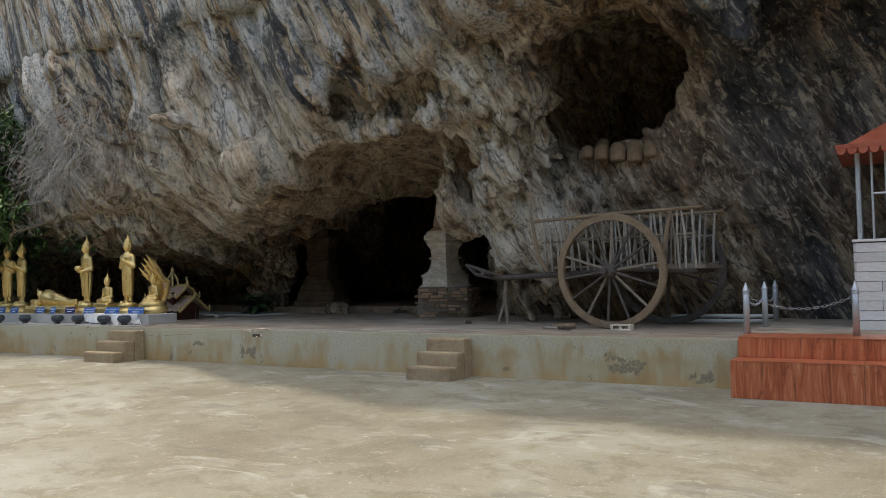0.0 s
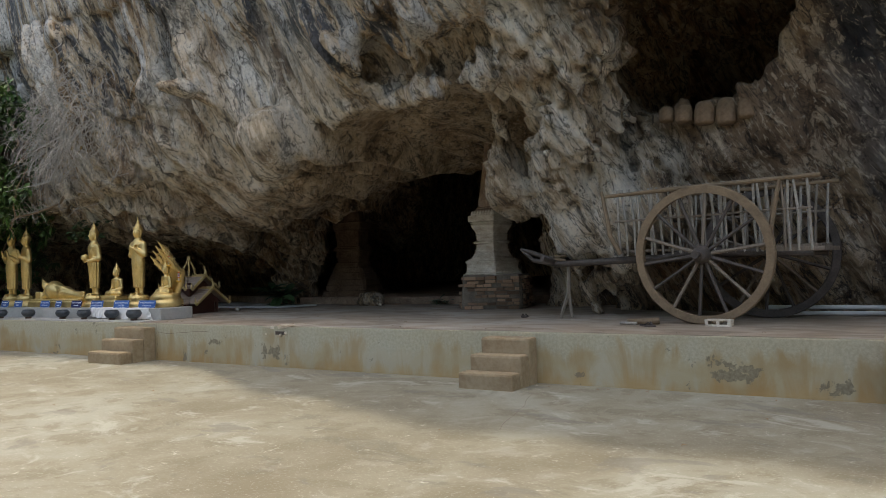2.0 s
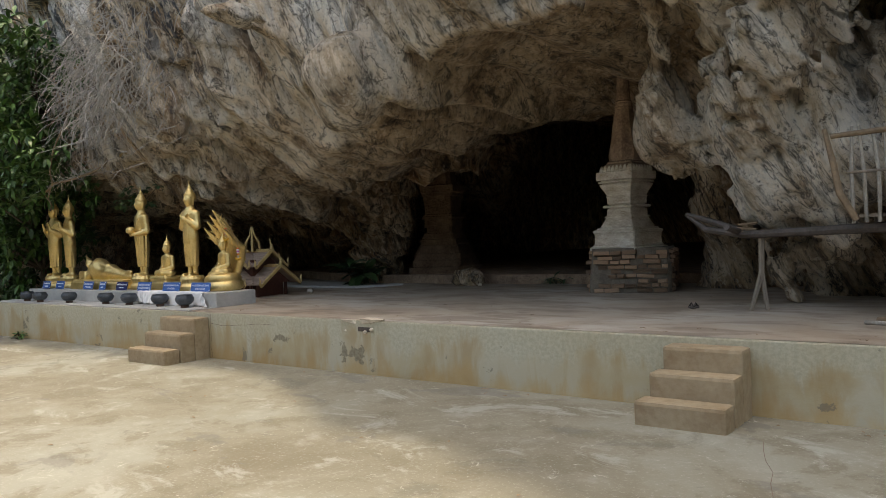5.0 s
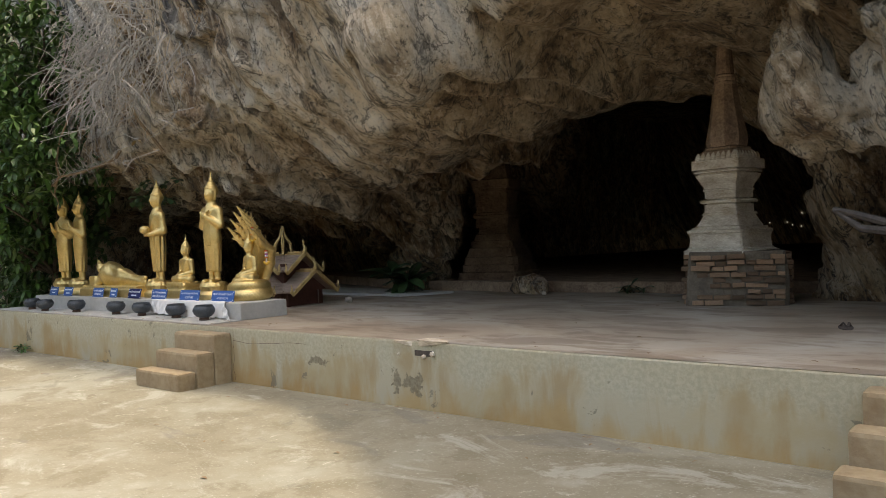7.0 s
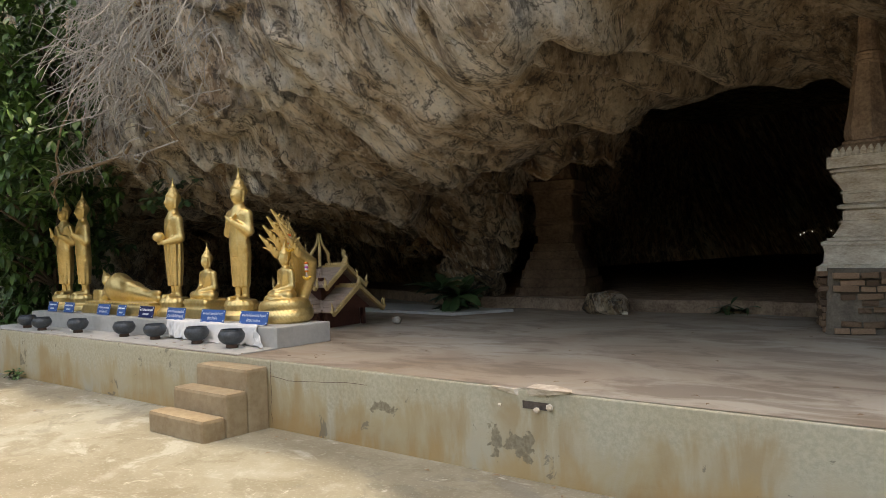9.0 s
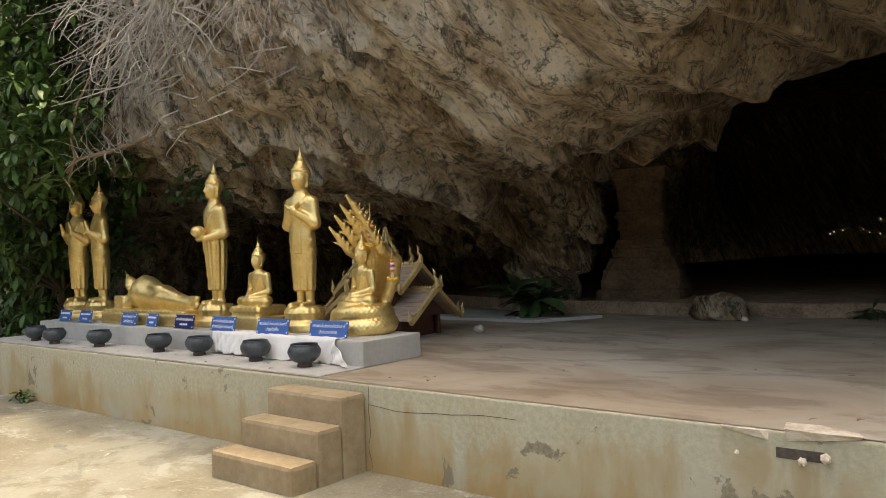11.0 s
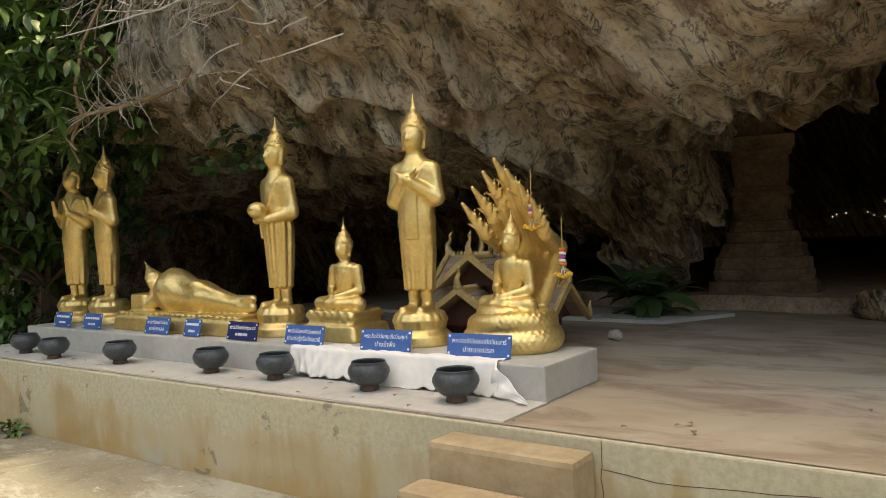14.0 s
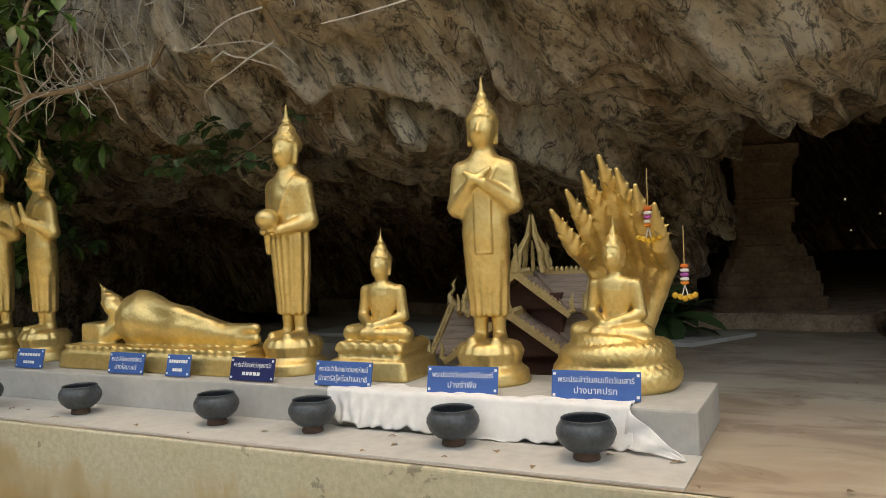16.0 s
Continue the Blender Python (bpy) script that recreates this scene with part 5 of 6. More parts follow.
def build_cart():
    e = thing("ox_cart", pose(-2.74, 10.0, TOP, 0, 0, 3), "old wooden ox cart with two large spoked wheels", "cart")
    wheel(e, pose(0, 0, 0.785, 1.5, 0, 0), BROWNWOOD, "brown spoked cart wheel")
    wheel(e, pose(0.42, 1.15, 0.785, -1.5, 0, 20), DARKWOOD, "dark spoked cart wheel")
    part("axle", tube(bmesh.new(), [(0, -0.25, 0.785), (0, 1.47, 0.785)], 0.045, 8), DARKWOOD, e)
    for y0, k in ((0.26, 0), (0.98, 1)):
        part("shaft", tube(bmesh.new(), [(1.10, y0, 0.77), (0.55, y0, 0.80), (0.0, y0, 0.83), (-0.6, y0, 0.76), (-1.35, y0 + (0.18 - 0.4 * k), 0.74), (-2.1, 0.56 + (0.06 if k else -0.06), 0.72), (-2.55, 0.6, 0.78 + 0.1 * k), (-2.75, 0.6, 0.94)], [0.035, 0.05, 0.062, 0.05, 0.042, 0.038, 0.032, 0.022], 8), DARKWOOD, e)
    part("yoke", tube(bmesh.new(), [(-2.15, 0.15, 0.80), (-2.2, 0.6, 0.74), (-2.15, 1.05, 0.80)], [0.03, 0.04, 0.03], 8), DARKWOOD, e)
    part("lashing", tube(bmesh.new(), [(-2.12 + 0.10 * math.sin(k * 2.4), 0.55 + 0.07 * math.cos(k * 2.4), 0.70 + 0.012 * k) for k in range(12)], 0.011, 5), BROWNWOOD, e, "wrapped rope lashing")
    bm = bmesh.new()
    for yy in (0.30, 0.45, 0.60, 0.75, 0.92):
        box(bm, -1.05, 1.15, yy - 0.06, yy + 0.06, 0.84, 0.87, 0.004)
    box(bm, 0.55, 1.22, 0.22, 1.0, 0.79, 0.84, 0.01)
    part("bed", bm, OLDWOOD, e, "grey plank bed")
    rnd = random.Random(11)
    for yy, tilt in ((0.22, -0.09), (1.0, 0.09)):
        part("rail", tube(bmesh.new(), [(-1.22, yy + tilt, 1.535), (-0.4, yy + tilt, 1.56), (0.4, yy + tilt, 1.57), (1.22, yy + tilt, 1.585)], [0.022, 0.028, 0.028, 0.024], 8), BROWNWOOD, e, "long round top rail")
        part("rail", tube(bmesh.new(), [(-1.12, yy + tilt * 0.6, 1.22), (1.12, yy + tilt * 0.6, 1.25)], 0.014, 6), OLDWOOD, e)
        for i in range(24):
            x = -1.08 + 2.16 * i / 23 + rnd.uniform(-0.03, 0.03)
            part("stake", tube(bmesh.new(), [(x, yy, 0.80), (x + rnd.uniform(-0.02, 0.02), yy + tilt * 0.5, 1.2), (x + rnd.uniform(-0.03, 0.03), yy + tilt, 1.60)], [0.016, 0.018, 0.014], 5), PALESTICK if rnd.random() < 0.7 else OLDWOOD, e)
    for x, b in ((-1.15, -0.12), (0.72, 0.10)):
        part("brace", tube(bmesh.new(), [(x - b, 0.1, 0.82), (x, 0.08, 1.05), (x + b * 0.4, 0.1, 1.3), (x + b, 0.13, 1.60)], [0.028, 0.03, 0.028, 0.02], 7), BROWNWOOD, e, "bent side brace")
    for sx in (-1, 1):
        part("prop_leg", tube(bmesh.new(), [(-1.98, 0.55, 0.72), (-1.97, 0.5, 0.35), (-1.97 + 0.06 * sx, 0.42 + 0.05 * sx, 0.0)], [0.03, 0.028, 0.022], 6), OLDWOOD, e, "pale forked prop leg")


build_cart()

# ---- small things beside the cart ----


def rod_thing(name, pts, r, mat, label, cat, n=8):
    bm = bmesh.new()
    tube(bm, pts, r, n)
    return solo(name, bm, mat, pose(0, 0, 0), label, cat, smooth=True)


rod_thing("log", [(-3.55, 9.75, TOP + 0.035), (-3.35, 9.72, TOP + 0.04), (-3.18, 9.78, TOP + 0.05)], [0.025, 0.035, 0.04], BROWNWOOD, "short brown log lying by the wheel", "log")
rod_thing("stick", [(-3.62, 9.68, TOP + 0.02), (-3.4, 9.66, TOP + 0.02)], 0.018, PALESTICK, "pale stick lying on the terrace", "stick")
bm = bmesh.new()
box(bm, -0.14, 0.14, -0.07, 0.07, 0, 0.02, 0.004)
for x in (-0.12, 0.0, 0.12):
    box(bm, x - 0.018, x + 0.018, -0.07, 0.07, 0.02, 0.06, 0.003)
box(bm, -0.14, 0.14, -0.07, 0.07, 0.058, 0.075, 0.004)
solo("hollow_block", bm, STUPAWHITE, pose(-2.52, 9.85, TOP, 0, 0, 5), "pale hollow cement block beside the wheel", "block")
for dy, dz in ((0.0, 0.0), (0.03, 0.07)):
    rod_thing("pipe", [(-2.55, 11.55 + dy, TOP + 0.03 + dz), (-1.15, 11.85 + dy, TOP + 0.03 + dz)], 0.028, WHITECLOTH, "white plastic pipe lying along the rock wall", "pipe", 10)

# sandal, leaf litter and other scraps on the terrace
for u, v, rz in ((5.05, 2.0, 20), (7.1, 0.9, 60)):
    bm = bmesh.new()
    lathe(bm, [(0.05, 0), (0.055, 0.008), (0.05, 0.018)], 16, 1.0, 2.3)
    tube(bm, [(-0.045, 0.02, 0.012), (-0.02, -0.03, 0.05), (0.0, -0.07, 0.02)], 0.008, 5)
    tube(bm, [(0.045, 0.02, 0.012), (0.02, -0.03, 0.05), (0.0, -0.07, 0.02)], 0.008, 5)
    solo("sandal", bm, DARKWOOD, at(u, v, TOP, rz), "dark rubber sandal lying on the terrace", "sandal")

# ---- tiled stair, posts, chain and shrine at the far end ----


def tile_material():
    m, t, b = node_tree("red_wood_tile")
    v = coords(t, (14, 14, 1.1))
    n = noise_tex(t, v, 1.6, 8, 0.65, 1.2)
    n2 = noise_tex(t, coords(t, (5, 5, 2.2)), 1.5, 4, 0.5, 2.0)
    c = ramp(t, n, [(0.32, (0.26, 0.06, 0.025)), (0.5, (0.46, 0.125, 0.055)), (0.66, (0.60, 0.24, 0.12))])
    c = mix(t, ramp(t, n2, [(0.62, 0.0), (0.72, 0.6)]), c, (0.17, 0.04, 0.02))
    t.links.new(c, b.inputs["Base Color"])
    b.inputs["Roughness"].default_value = 0.32
    return m


REDTILE = tile_material()


def build_red_stair():
    e = thing("tiled_stair", at(9.47, 0), "two-step stair clad in red wood-grain tiles", "stair")
    for v0, v1, z0, z1, u0 in ((-0.62, -0.28, 0.0, 0.385, 0.0), (-0.28, 0.02, 0.0, 0.60, 0.03)):
        bm = bmesh.new()
        box(bm, u0 + 0.006, 3.6, v0 + 0.006, v1, z0, z1 - 0.006)
        part("core", bm, MORTAR, e)
        me_riser, me_tread = None, None
        lo = z0 if v0 < -0.5 else 0.385
        x = u0
        while x < 3.5:
            bm = bmesh.new()
            box(bm, x + 0.002, x + 0.298, v0 - 0.004, v0 + 0.008, lo + 0.002, z1 - 0.012, 0.0015)
            part("tile", bm, REDTILE, e)
            bm = bmesh.new()
            box(bm, x + 0.002, x + 0.298, v0 - 0.008, v1 if v0 < -0.5 else 0.30, z1 - 0.010, z1, 0.0015)
            part("tile", bm, REDTILE, e)
            x += 0.30
        bm = bmesh.new()
        box(bm, u0 - 0.006, u0 + 0.006, v0, v1, lo, z1 - 0.012, 0.0015)
        part("tile", bm, REDTILE, e)
    bm = bmesh.new()
    box(bm, 0.0, 6.5, 0.02, 12, 0, 0.597)
    ob = solo("tiled_platform", bm, CEMENT, at(9.47, 0), "brown cement platform behind the tiled stair", "floor", kind="structure")


def build_posts():
    spots = [(-0.70, 9.16), (-0.84, 10.35), (-1.08, 11.7), (0.36, 9.3)]
    e = None
    z = 0.597
    for x, y in spots:
        if e is None:
            e = thing("fence_post", pose(x, y, z), "silver steel fence post with a pointed finial", "post", "silver posts")
            part("shaft", lathe(bmesh.new(), [(0.034, 0), (0.034, 0.44), (0.03, 0.445)], 14), STEEL, e, smooth=True)
            part("finial", lathe(bmesh.new(), [(0.038, 0.44), (0.042, 0.45), (0.03, 0.46), (0.044, 0.475), (0.034, 0.49), (0.03, 0.5), (0.012, 0.545), (0.002, 0.57)], 14), STEEL, e, smooth=True)
        else:
            copy_thing(e, pose(x, y, z))
    links = [(spots[3], spots[0], 0.14), (spots[0], spots[1], 0.12), (spots[1], spots[2], 0.12)]
    bm0 = bmesh.new()
    tube(bm0, [(0.026 * math.cos(a), 0.013 * math.sin(a), 0) for a in [2 * math.pi * k / 8 for k in range(9)]], 0.0034, 4)
    me = finish(bm0, "link", STEEL)
    for a, b, sag in links:
        c = thing("chain", pose(0, 0, 0), "thin steel chain slung between the posts", "chain", "chains between posts")
        n = int(math.hypot(a[0] - b[0], a[1] - b[1]) / 0.040)
        yaw = math.degrees(math.atan2(b[1] - a[1], b[0] - a[0]))
        for i in range(1, n):
            k = i / n
            zz = z + 0.42 - sag * 4 * k * (1 - k)
            o = new("link", me)
            o.parent = c
            slope = math.degrees(math.atan2(-sag * 4 * (1 - 2 * k), n * 0.04))
            o.matrix_basis = pose(a[0] + (b[0] - a[0]) * k, a[1] + (b[1] - a[1]) * k, zz, 0, 0, yaw) @ pose(0, 0, 0, 0, -slope, 0) @ pose(0, 0, 0, 90 * (i % 2), 0, 0)


ROOFRED = simple("red_roof_paint", (0.30, 0.055, 0.025), (0.45, 0.12, 0.06), 8.0, 0.55, 0, 0.3, 0.006)
WHITESTONE = simple("white_stone_tile", (0.50, 0.48, 0.45), (0.74, 0.72, 0.69), 5.0, 0.7, 0, 0.4, 0.008, jitter=0.12)


def build_shrine():
    e = thing("shrine", pose(0.22, 10.2, 0.597, 0, 0, 8.6), "white stone shrine with steel bars and a red roof", "shrine")
    bm = bmesh.new()
    box(bm, 0.012, 2.0, 0.012, 1.6, 0.0, 1.0)
    part("wall_core", bm, MORTAR, e)
    bm = bmesh.new()
    box(bm, -0.5, 0.5, -0.5, 0.5, -0.5, 0.5, 0.03)
    me = finish(bm, "stone_tile", WHITESTONE)
    rnd = random.Random(5)
    for row in range(9):
        for side in (0, 1):
            x = 0.0
            while x < (1.98 if side == 0 else 1.58):
                w = rnd.choice((0.25, 0.35, 0.45))
                o = new("stone_tile", me)
                o.parent = e
                zc = 0.055 + row * 0.11
                o.matrix_basis = (pose(x + w / 2, 0.0, zc) if side == 0 else pose(0.0, x + w / 2, zc, 0, 0, 90)) @ Matrix.Diagonal((w - 0.006, 0.04 + rnd.uniform(0, 0.012), 0.104, 1))
                x += w
    bm = bmesh.new()
    box(bm, -0.035, 2.03, -0.035, 1.63, 1.0, 1.03, 0.006)
    part("coping", bm, WHITESTONE, e)
    for i in range(14):
        part("bar", tube(bmesh.new(), [(0.05 + i * 0.14, 0.04, 1.03), (0.05 + i * 0.14, 0.04, 2.02)], 0.028 if i == 0 else 0.014, 8), STEEL, e)
    for i in range(1, 11):
        part("bar", tube(bmesh.new(), [(0.05, 0.04 + i * 0.14, 1.03), (0.05, 0.04 + i * 0.14, 2.02)], 0.014, 8), STEEL, e)
    part("cross_bar", tube(bmesh.new(), [(0.19, 0.04, 1.55), (1.9, 0.04, 1.55)], 0.014, 8), STEEL, e)
    bm = bmesh.new()
    vs = [bm.verts.new(p) for p in ((-0.14, -0.2, 2.05), (2.2, -0.2, 2.05), (2.2, 1.8, 2.05), (-0.14, 1.8, 2.05), (0.9, 0.8, 2.75), (1.3, 0.8, 2.75))]
    for f in ((0, 1, 5, 4), (1, 2, 5), (2, 3, 4, 5), (3, 0, 4), (0, 3, 2, 1)):
        bm.faces.new([vs[i] for i in f])
    part("roof", bm, ROOFRED, e)
    bm = bmesh.new()
    for i in range(20):
        lathe(bm, [(0.045, -0.01), (0.05, 0.0), (0.045, 0.01)], 10, m=pose(-0.10 + i * 0.11, -0.205, 2.03, 90))
    box(bm, -0.16, 2.2, -0.215, -0.19, 2.05, 2.10, 0.004)
    box(bm, -0.16, -0.13, -0.2, 1.8, 2.05, 2.10, 0.004)
    tagged(part("fretwork", bm, ROOFRED, e, "scalloped red eave board"), kind="stuff")


build_red_stair()
build_posts()
build_shrine()

# ---- carved wooden spirit house behind the statues ----
ROOFWOOD = simple("faded_roof_wood", (0.24, 0.17, 0.13), (0.43, 0.33, 0.265), 7.0, 0.75, 0, 0.4, 0.006, (1, 1, 6))
MAROON = simple("maroon_wood", (0.055, 0.018, 0.012), (0.12, 0.04, 0.025), 6.0, 0.6, 0, 0.3, 0.004)
OLDGOLD = simple("dull_gold_paint", (0.40, 0.27, 0.11), (0.66, 0.49, 0.23), 12.0, 0.5, 0.3, 0.4, 0.005)


def cross_roof(e, L, W, z0, z1):
    """Four gabled wings that meet in a cross, with valley boards, studded gilt edges and finials."""
    th, h = 0.018, W / 2
    for wing in range(4):
        turn = pose(0, 0, 0, 0, 0, 90 * wing)
        put = lambda name, bm, mat, label="": turned(part(name, bm, mat, e, label), turn)
        for s in (-1, 1):
            bm = bmesh.new()
            pts = [(0, 0, z1), (L, 0, z1), (L, s * h, z0), (h, s * h, z0)]
            a = [bm.verts.new(p) for p in pts]
            b = [bm.verts.new((p[0], p[1], p[2] - th)) for p in pts]
            bm.faces.new(a)
            bm.faces.new(b[::-1])
            for i in range(4):
                bm.faces.new((a[i], a[(i + 1) % 4], b[(i + 1) % 4], b[i]))
            put("roof_panel", bm, ROOFWOOD)
            # courses of small shingles
            bm = bmesh.new()
            for k in range(1, 7):
                q = k / 7
                y, z = s * h * q, z1 + (z0 - z1) * q
                box(bm, h * q + 0.012, L - 0.02, y - 0.004, y + 0.004, z - 0.003, z + 0.005)
            tagged(put("shingle_course", bm, ROOFWOOD), kind="stuff")
            bm = bmesh.new()
            tube(bm, [(L + 0.008, 0, z1 + 0.012), (L + 0.008, s * h * 0.5, (z0 + z1) / 2 + 0.006), (L + 0.008, s * (h + 0.05), z0 - 0.035)], [0.030, 0.028, 0.024], 4)
            put("bargeboard", bm, OLDGOLD, "gilt edge board")
            bm = bmesh.new()
            for k in range(1, 13):
                q = k / 12.5
                lathe(bm, [(0.010, 0), (0.013, 0.012), (0.005, 0.030)], 6, m=pose(L + 0.008, s * q * h, z1 + (z0 - z1) * q + 0.016))
            tagged(put("stud_row", bm, OLDGOLD), kind="stuff")
            bm = bmesh.new()
            tube(bm, [(L + 0.008, s * (h + 0.03), z0 - 0.02), (L + 0.008, s * (h + 0.07), z0 + 0.0), (L + 0.008, s * (h + 0.06), z0 + 0.05), (L + 0.008, s * (h + 0.075), z0 + 0.10)], [0.018, 0.020, 0.014, 0.004], 6)
            put("eave_finial", bm, OLDGOLD)
        bm = bmesh.new()
        tube(bm, [(0.02, 0.02, z1 + 0.004), (h, h, z0 + 0.006)], 0.016, 4)
        put("valley_board", bm, ROOFWOOD)
        bm = bmesh.new()
        x = 0.10
        while x < L:
            lathe(bm, [(0.012, 0), (0.016, 0.014), (0.006, 0.034)], 6, m=pose(x, 0, z1 + 0.006))
            x += 0.032
        box(bm, 0.05, L, -0.016, 0.016, z1 - 0.01, z1 + 0.010)
        tagged(put("ridge_studs", bm, OLDGOLD), kind="stuff")
        bm = bmesh.new()
        tube(bm, [(L - 0.04, 0, z1), (L + 0.015, 0, z1 + 0.04), (L + 0.02, 0, z1 + 0.09), (L - 0.012, 0, z1 + 0.13), (L - 0.004, 0, z1 + 0.165), (L - 0.03, 0, z1 + 0.20)], [0.02, 0.032, 0.02, 0.012, 0.014, 0.003], 6)
        put("ridge_finial", bm, OLDGOLD)
        bm = bmesh.new()
        a = [bm.verts.new(p) for p in ((L - 0.10, 0, z1 - 0.04), (L - 0.10, h * 0.84, z0), (L - 0.10, -h * 0.84, z0))]
        b = [bm.verts.new(v.co + Vector((-0.02, 0, 0))) for v in a]
        bm.faces.new(a)
        bm.faces.new(b[::-1])
        for i in range(3):
            bm.faces.new((a[i], a[(i + 1) % 3], b[(i + 1) % 3], b[i]))
        put("gable_panel", bm, MAROON)


def turned(ob, m):
    ob.matrix_basis = m
    return ob


def build_house():
    e = thing("spirit_house", pose(-12.30, 9.40, TOP, 0, 0, 13), "carved wooden spirit house with two tiers of crossed roofs", "spirit house")
    for wing in range(4):
        for s in (-1, 1):
            bm = bmesh.new()
            box(bm, 0.36, 0.40, s * 0.30 - 0.02, s * 0.30 + 0.02, 0.0, 0.24, 0.004)
            part("post", bm, MAROON, e).matrix_basis = pose(0, 0, 0, 0, 0, 90 * wing)
        bm = bmesh.new()
        box(bm, 0.30, 0.33, -0.30, 0.30, 0.0, 0.22, 0.004)
        part("wall_panel", bm, MAROON, e).matrix_basis = pose(0, 0, 0, 0, 0, 90 * wing)
    bm = bmesh.new()
    box(bm, -0.24, 0.24, -0.24, 0.24, 0.0, 0.56, 0.006)
    part("body", bm, MAROON, e)
    cross_roof(e, 0.58, 0.74, 0.20, 0.45)
    cross_roof(e, 0.40, 0.56, 0.47, 0.68)
    # open spire of four bowed legs over the crossing
    for k in range(4):
        part("spire_leg", tube(bmesh.new(), [(0.13, 0, 0.68), (0.10, 0, 0.76), (0.10, 0, 0.82), (0.06, 0, 0.89), (0.035, 0, 0.93), (0.01, 0, 1.07)], [0.020, 0.018, 0.022, 0.018, 0.016, 0.004], 6), OLDGOLD, e, "bowed gilt spire leg").matrix_basis = pose(0, 0, 0, 0, 0, 45 + 90 * k)
    part("spire_pin", tube(bmesh.new(), [(0, 0, 0.66), (0, 0, 0.82), (0, 0, 0.90)], [0.016, 0.014, 0.005], 6), OLDGOLD, e)


build_house()
blob("crumpled_leaf", (-11.62, 9.98, TOP + 0.04), (0.06, 0.05, 0.045), PALESTICK, "crumpled dry leaf on the terrace", "leaf", 7)
blob("pebble", tuple(P(0.8, 4.4, TOP + 0.02)), (0.035, 0.03, 0.03), STUPAWHITE, "small white pebble on the terrace", "pebble", 2)


# garlands hung on the serpent's hood
def garland(p, label):
    e = thing("garland", p, label, "garland", "flower garlands")
    part("thread", tube(bmesh.new(), [(0, 0, 0.30), (0, 0, 0.12)], 0.0025, 5), OLDGOLD, e)
    for k, (c, z) in enumerate((((0.75, 0.16, 0.03), 0.115), ((0.75, 0.72, 0.68), 0.095), ((0.45, 0.09, 0.36), 0.075), ((0.75, 0.72, 0.68), 0.055), ((0.8, 0.25, 0.04), 0.038))):
        mt = simple("flower", tuple(a * 0.8 for a in c), c, 30, 0.8, 0, 0.0)
        part("flower_ring", lathe(bmesh.new(), [(0.012, z - 0.009), (0.020, z - 0.004), (0.020, z + 0.004), (0.012, z + 0.009)], 10), mt, e)
    mt = simple("marigold", (0.55, 0.27, 0.02), (0.8, 0.5, 0.08), 40, 0.8, 0, 0.4, 0.004)
    for k in range(5):
        a = (k - 2) * 0.022
        bm = bmesh.new()
        bmesh.ops.create_icosphere(bm, subdivisions=1, radius=0.016, matrix=pose(a, 0, -0.035 + abs(a) * 0.35))
        part("marigold", bm, mt, e)
    part("tassel", tube(bmesh.new(), [(0, 0, 0.03), (-0.015, 0, -0.03)], 0.003, 4), WHITECLOTH, e)
    part("tassel", tube(bmesh.new(), [(0, 0, 0.03), (0.015, 0, -0.03)], 0.003, 4), WHITECLOTH, e)


garland(at(-0.88, 0.84, SHELF + 0.72), "bright paper flower garland hanging on the serpent hood")
garland(at(-0.74, 0.92, SHELF + 0.45), "orange and purple garland on a long thread")

# ---- plants ----


def leaf_material(name, dark, light):
    m, t, b = node_tree(name)
    geo = t.nodes.new("ShaderNodeNewGeometry")
    n = noise_tex(t, coords(t), 9.0, 3)
    c = mix(t, geo.outputs["Random Per Island"], dark, light)
    c = mix(t, ramp(t, n, [(0.4, 0.0), (0.7, 0.4)]), c, tuple(a * 1.4 for a in light))
    t.links.new(c, b.inputs["Base Color"])
    b.inputs["Roughness"].default_value = 0.45
    return m


LEAF = leaf_material("leaf_green", (0.018, 0.046, 0.011), (0.075, 0.155, 0.032))
FERNLEAF = leaf_material("fern_green", (0.02, 0.045, 0.015), (0.05, 0.10, 0.035))
DEADTWIG = simple("dry_twig", (0.22, 0.20, 0.175), (0.50, 0.47, 0.43), 12.0, 0.85, 0, 0.2, 0.003)
BARK = simple("bark", (0.07, 0.05, 0.035), (0.17, 0.13, 0.10), 10.0, 0.9, 0, 0.7, 0.01)


def leaf(verts, faces, base, d, up, L, W):
    """One folded leaf blade."""
    side = d.cross(up).normalized()
    nrm = side.cross(d).normalized()
    k = len(verts)
    for s, w, lift in ((0.0, 0.02, 0), (0.3, 0.8, 0.03), (0.6, 1.0, 0.0), (0.85, 0.55, -0.08)):
        c = base + d * (L * s) + nrm * (L * lift)
        verts.extend([c - side * (W * w) + nrm * (W * 0.25 * w), c, c + side * (W * w) + nrm * (W * 0.25 * w)])
    verts.append(base + d * L - nrm * (L * 0.16))
    for r in range(3):
        a = k + r * 3
        faces.extend([(a, a + 1, a + 4, a + 3), (a + 1, a + 2, a + 5, a + 4)])
    a = k + 9
    faces.extend([(a, a + 1, k + 12), (a + 1, a + 2, k + 12)])


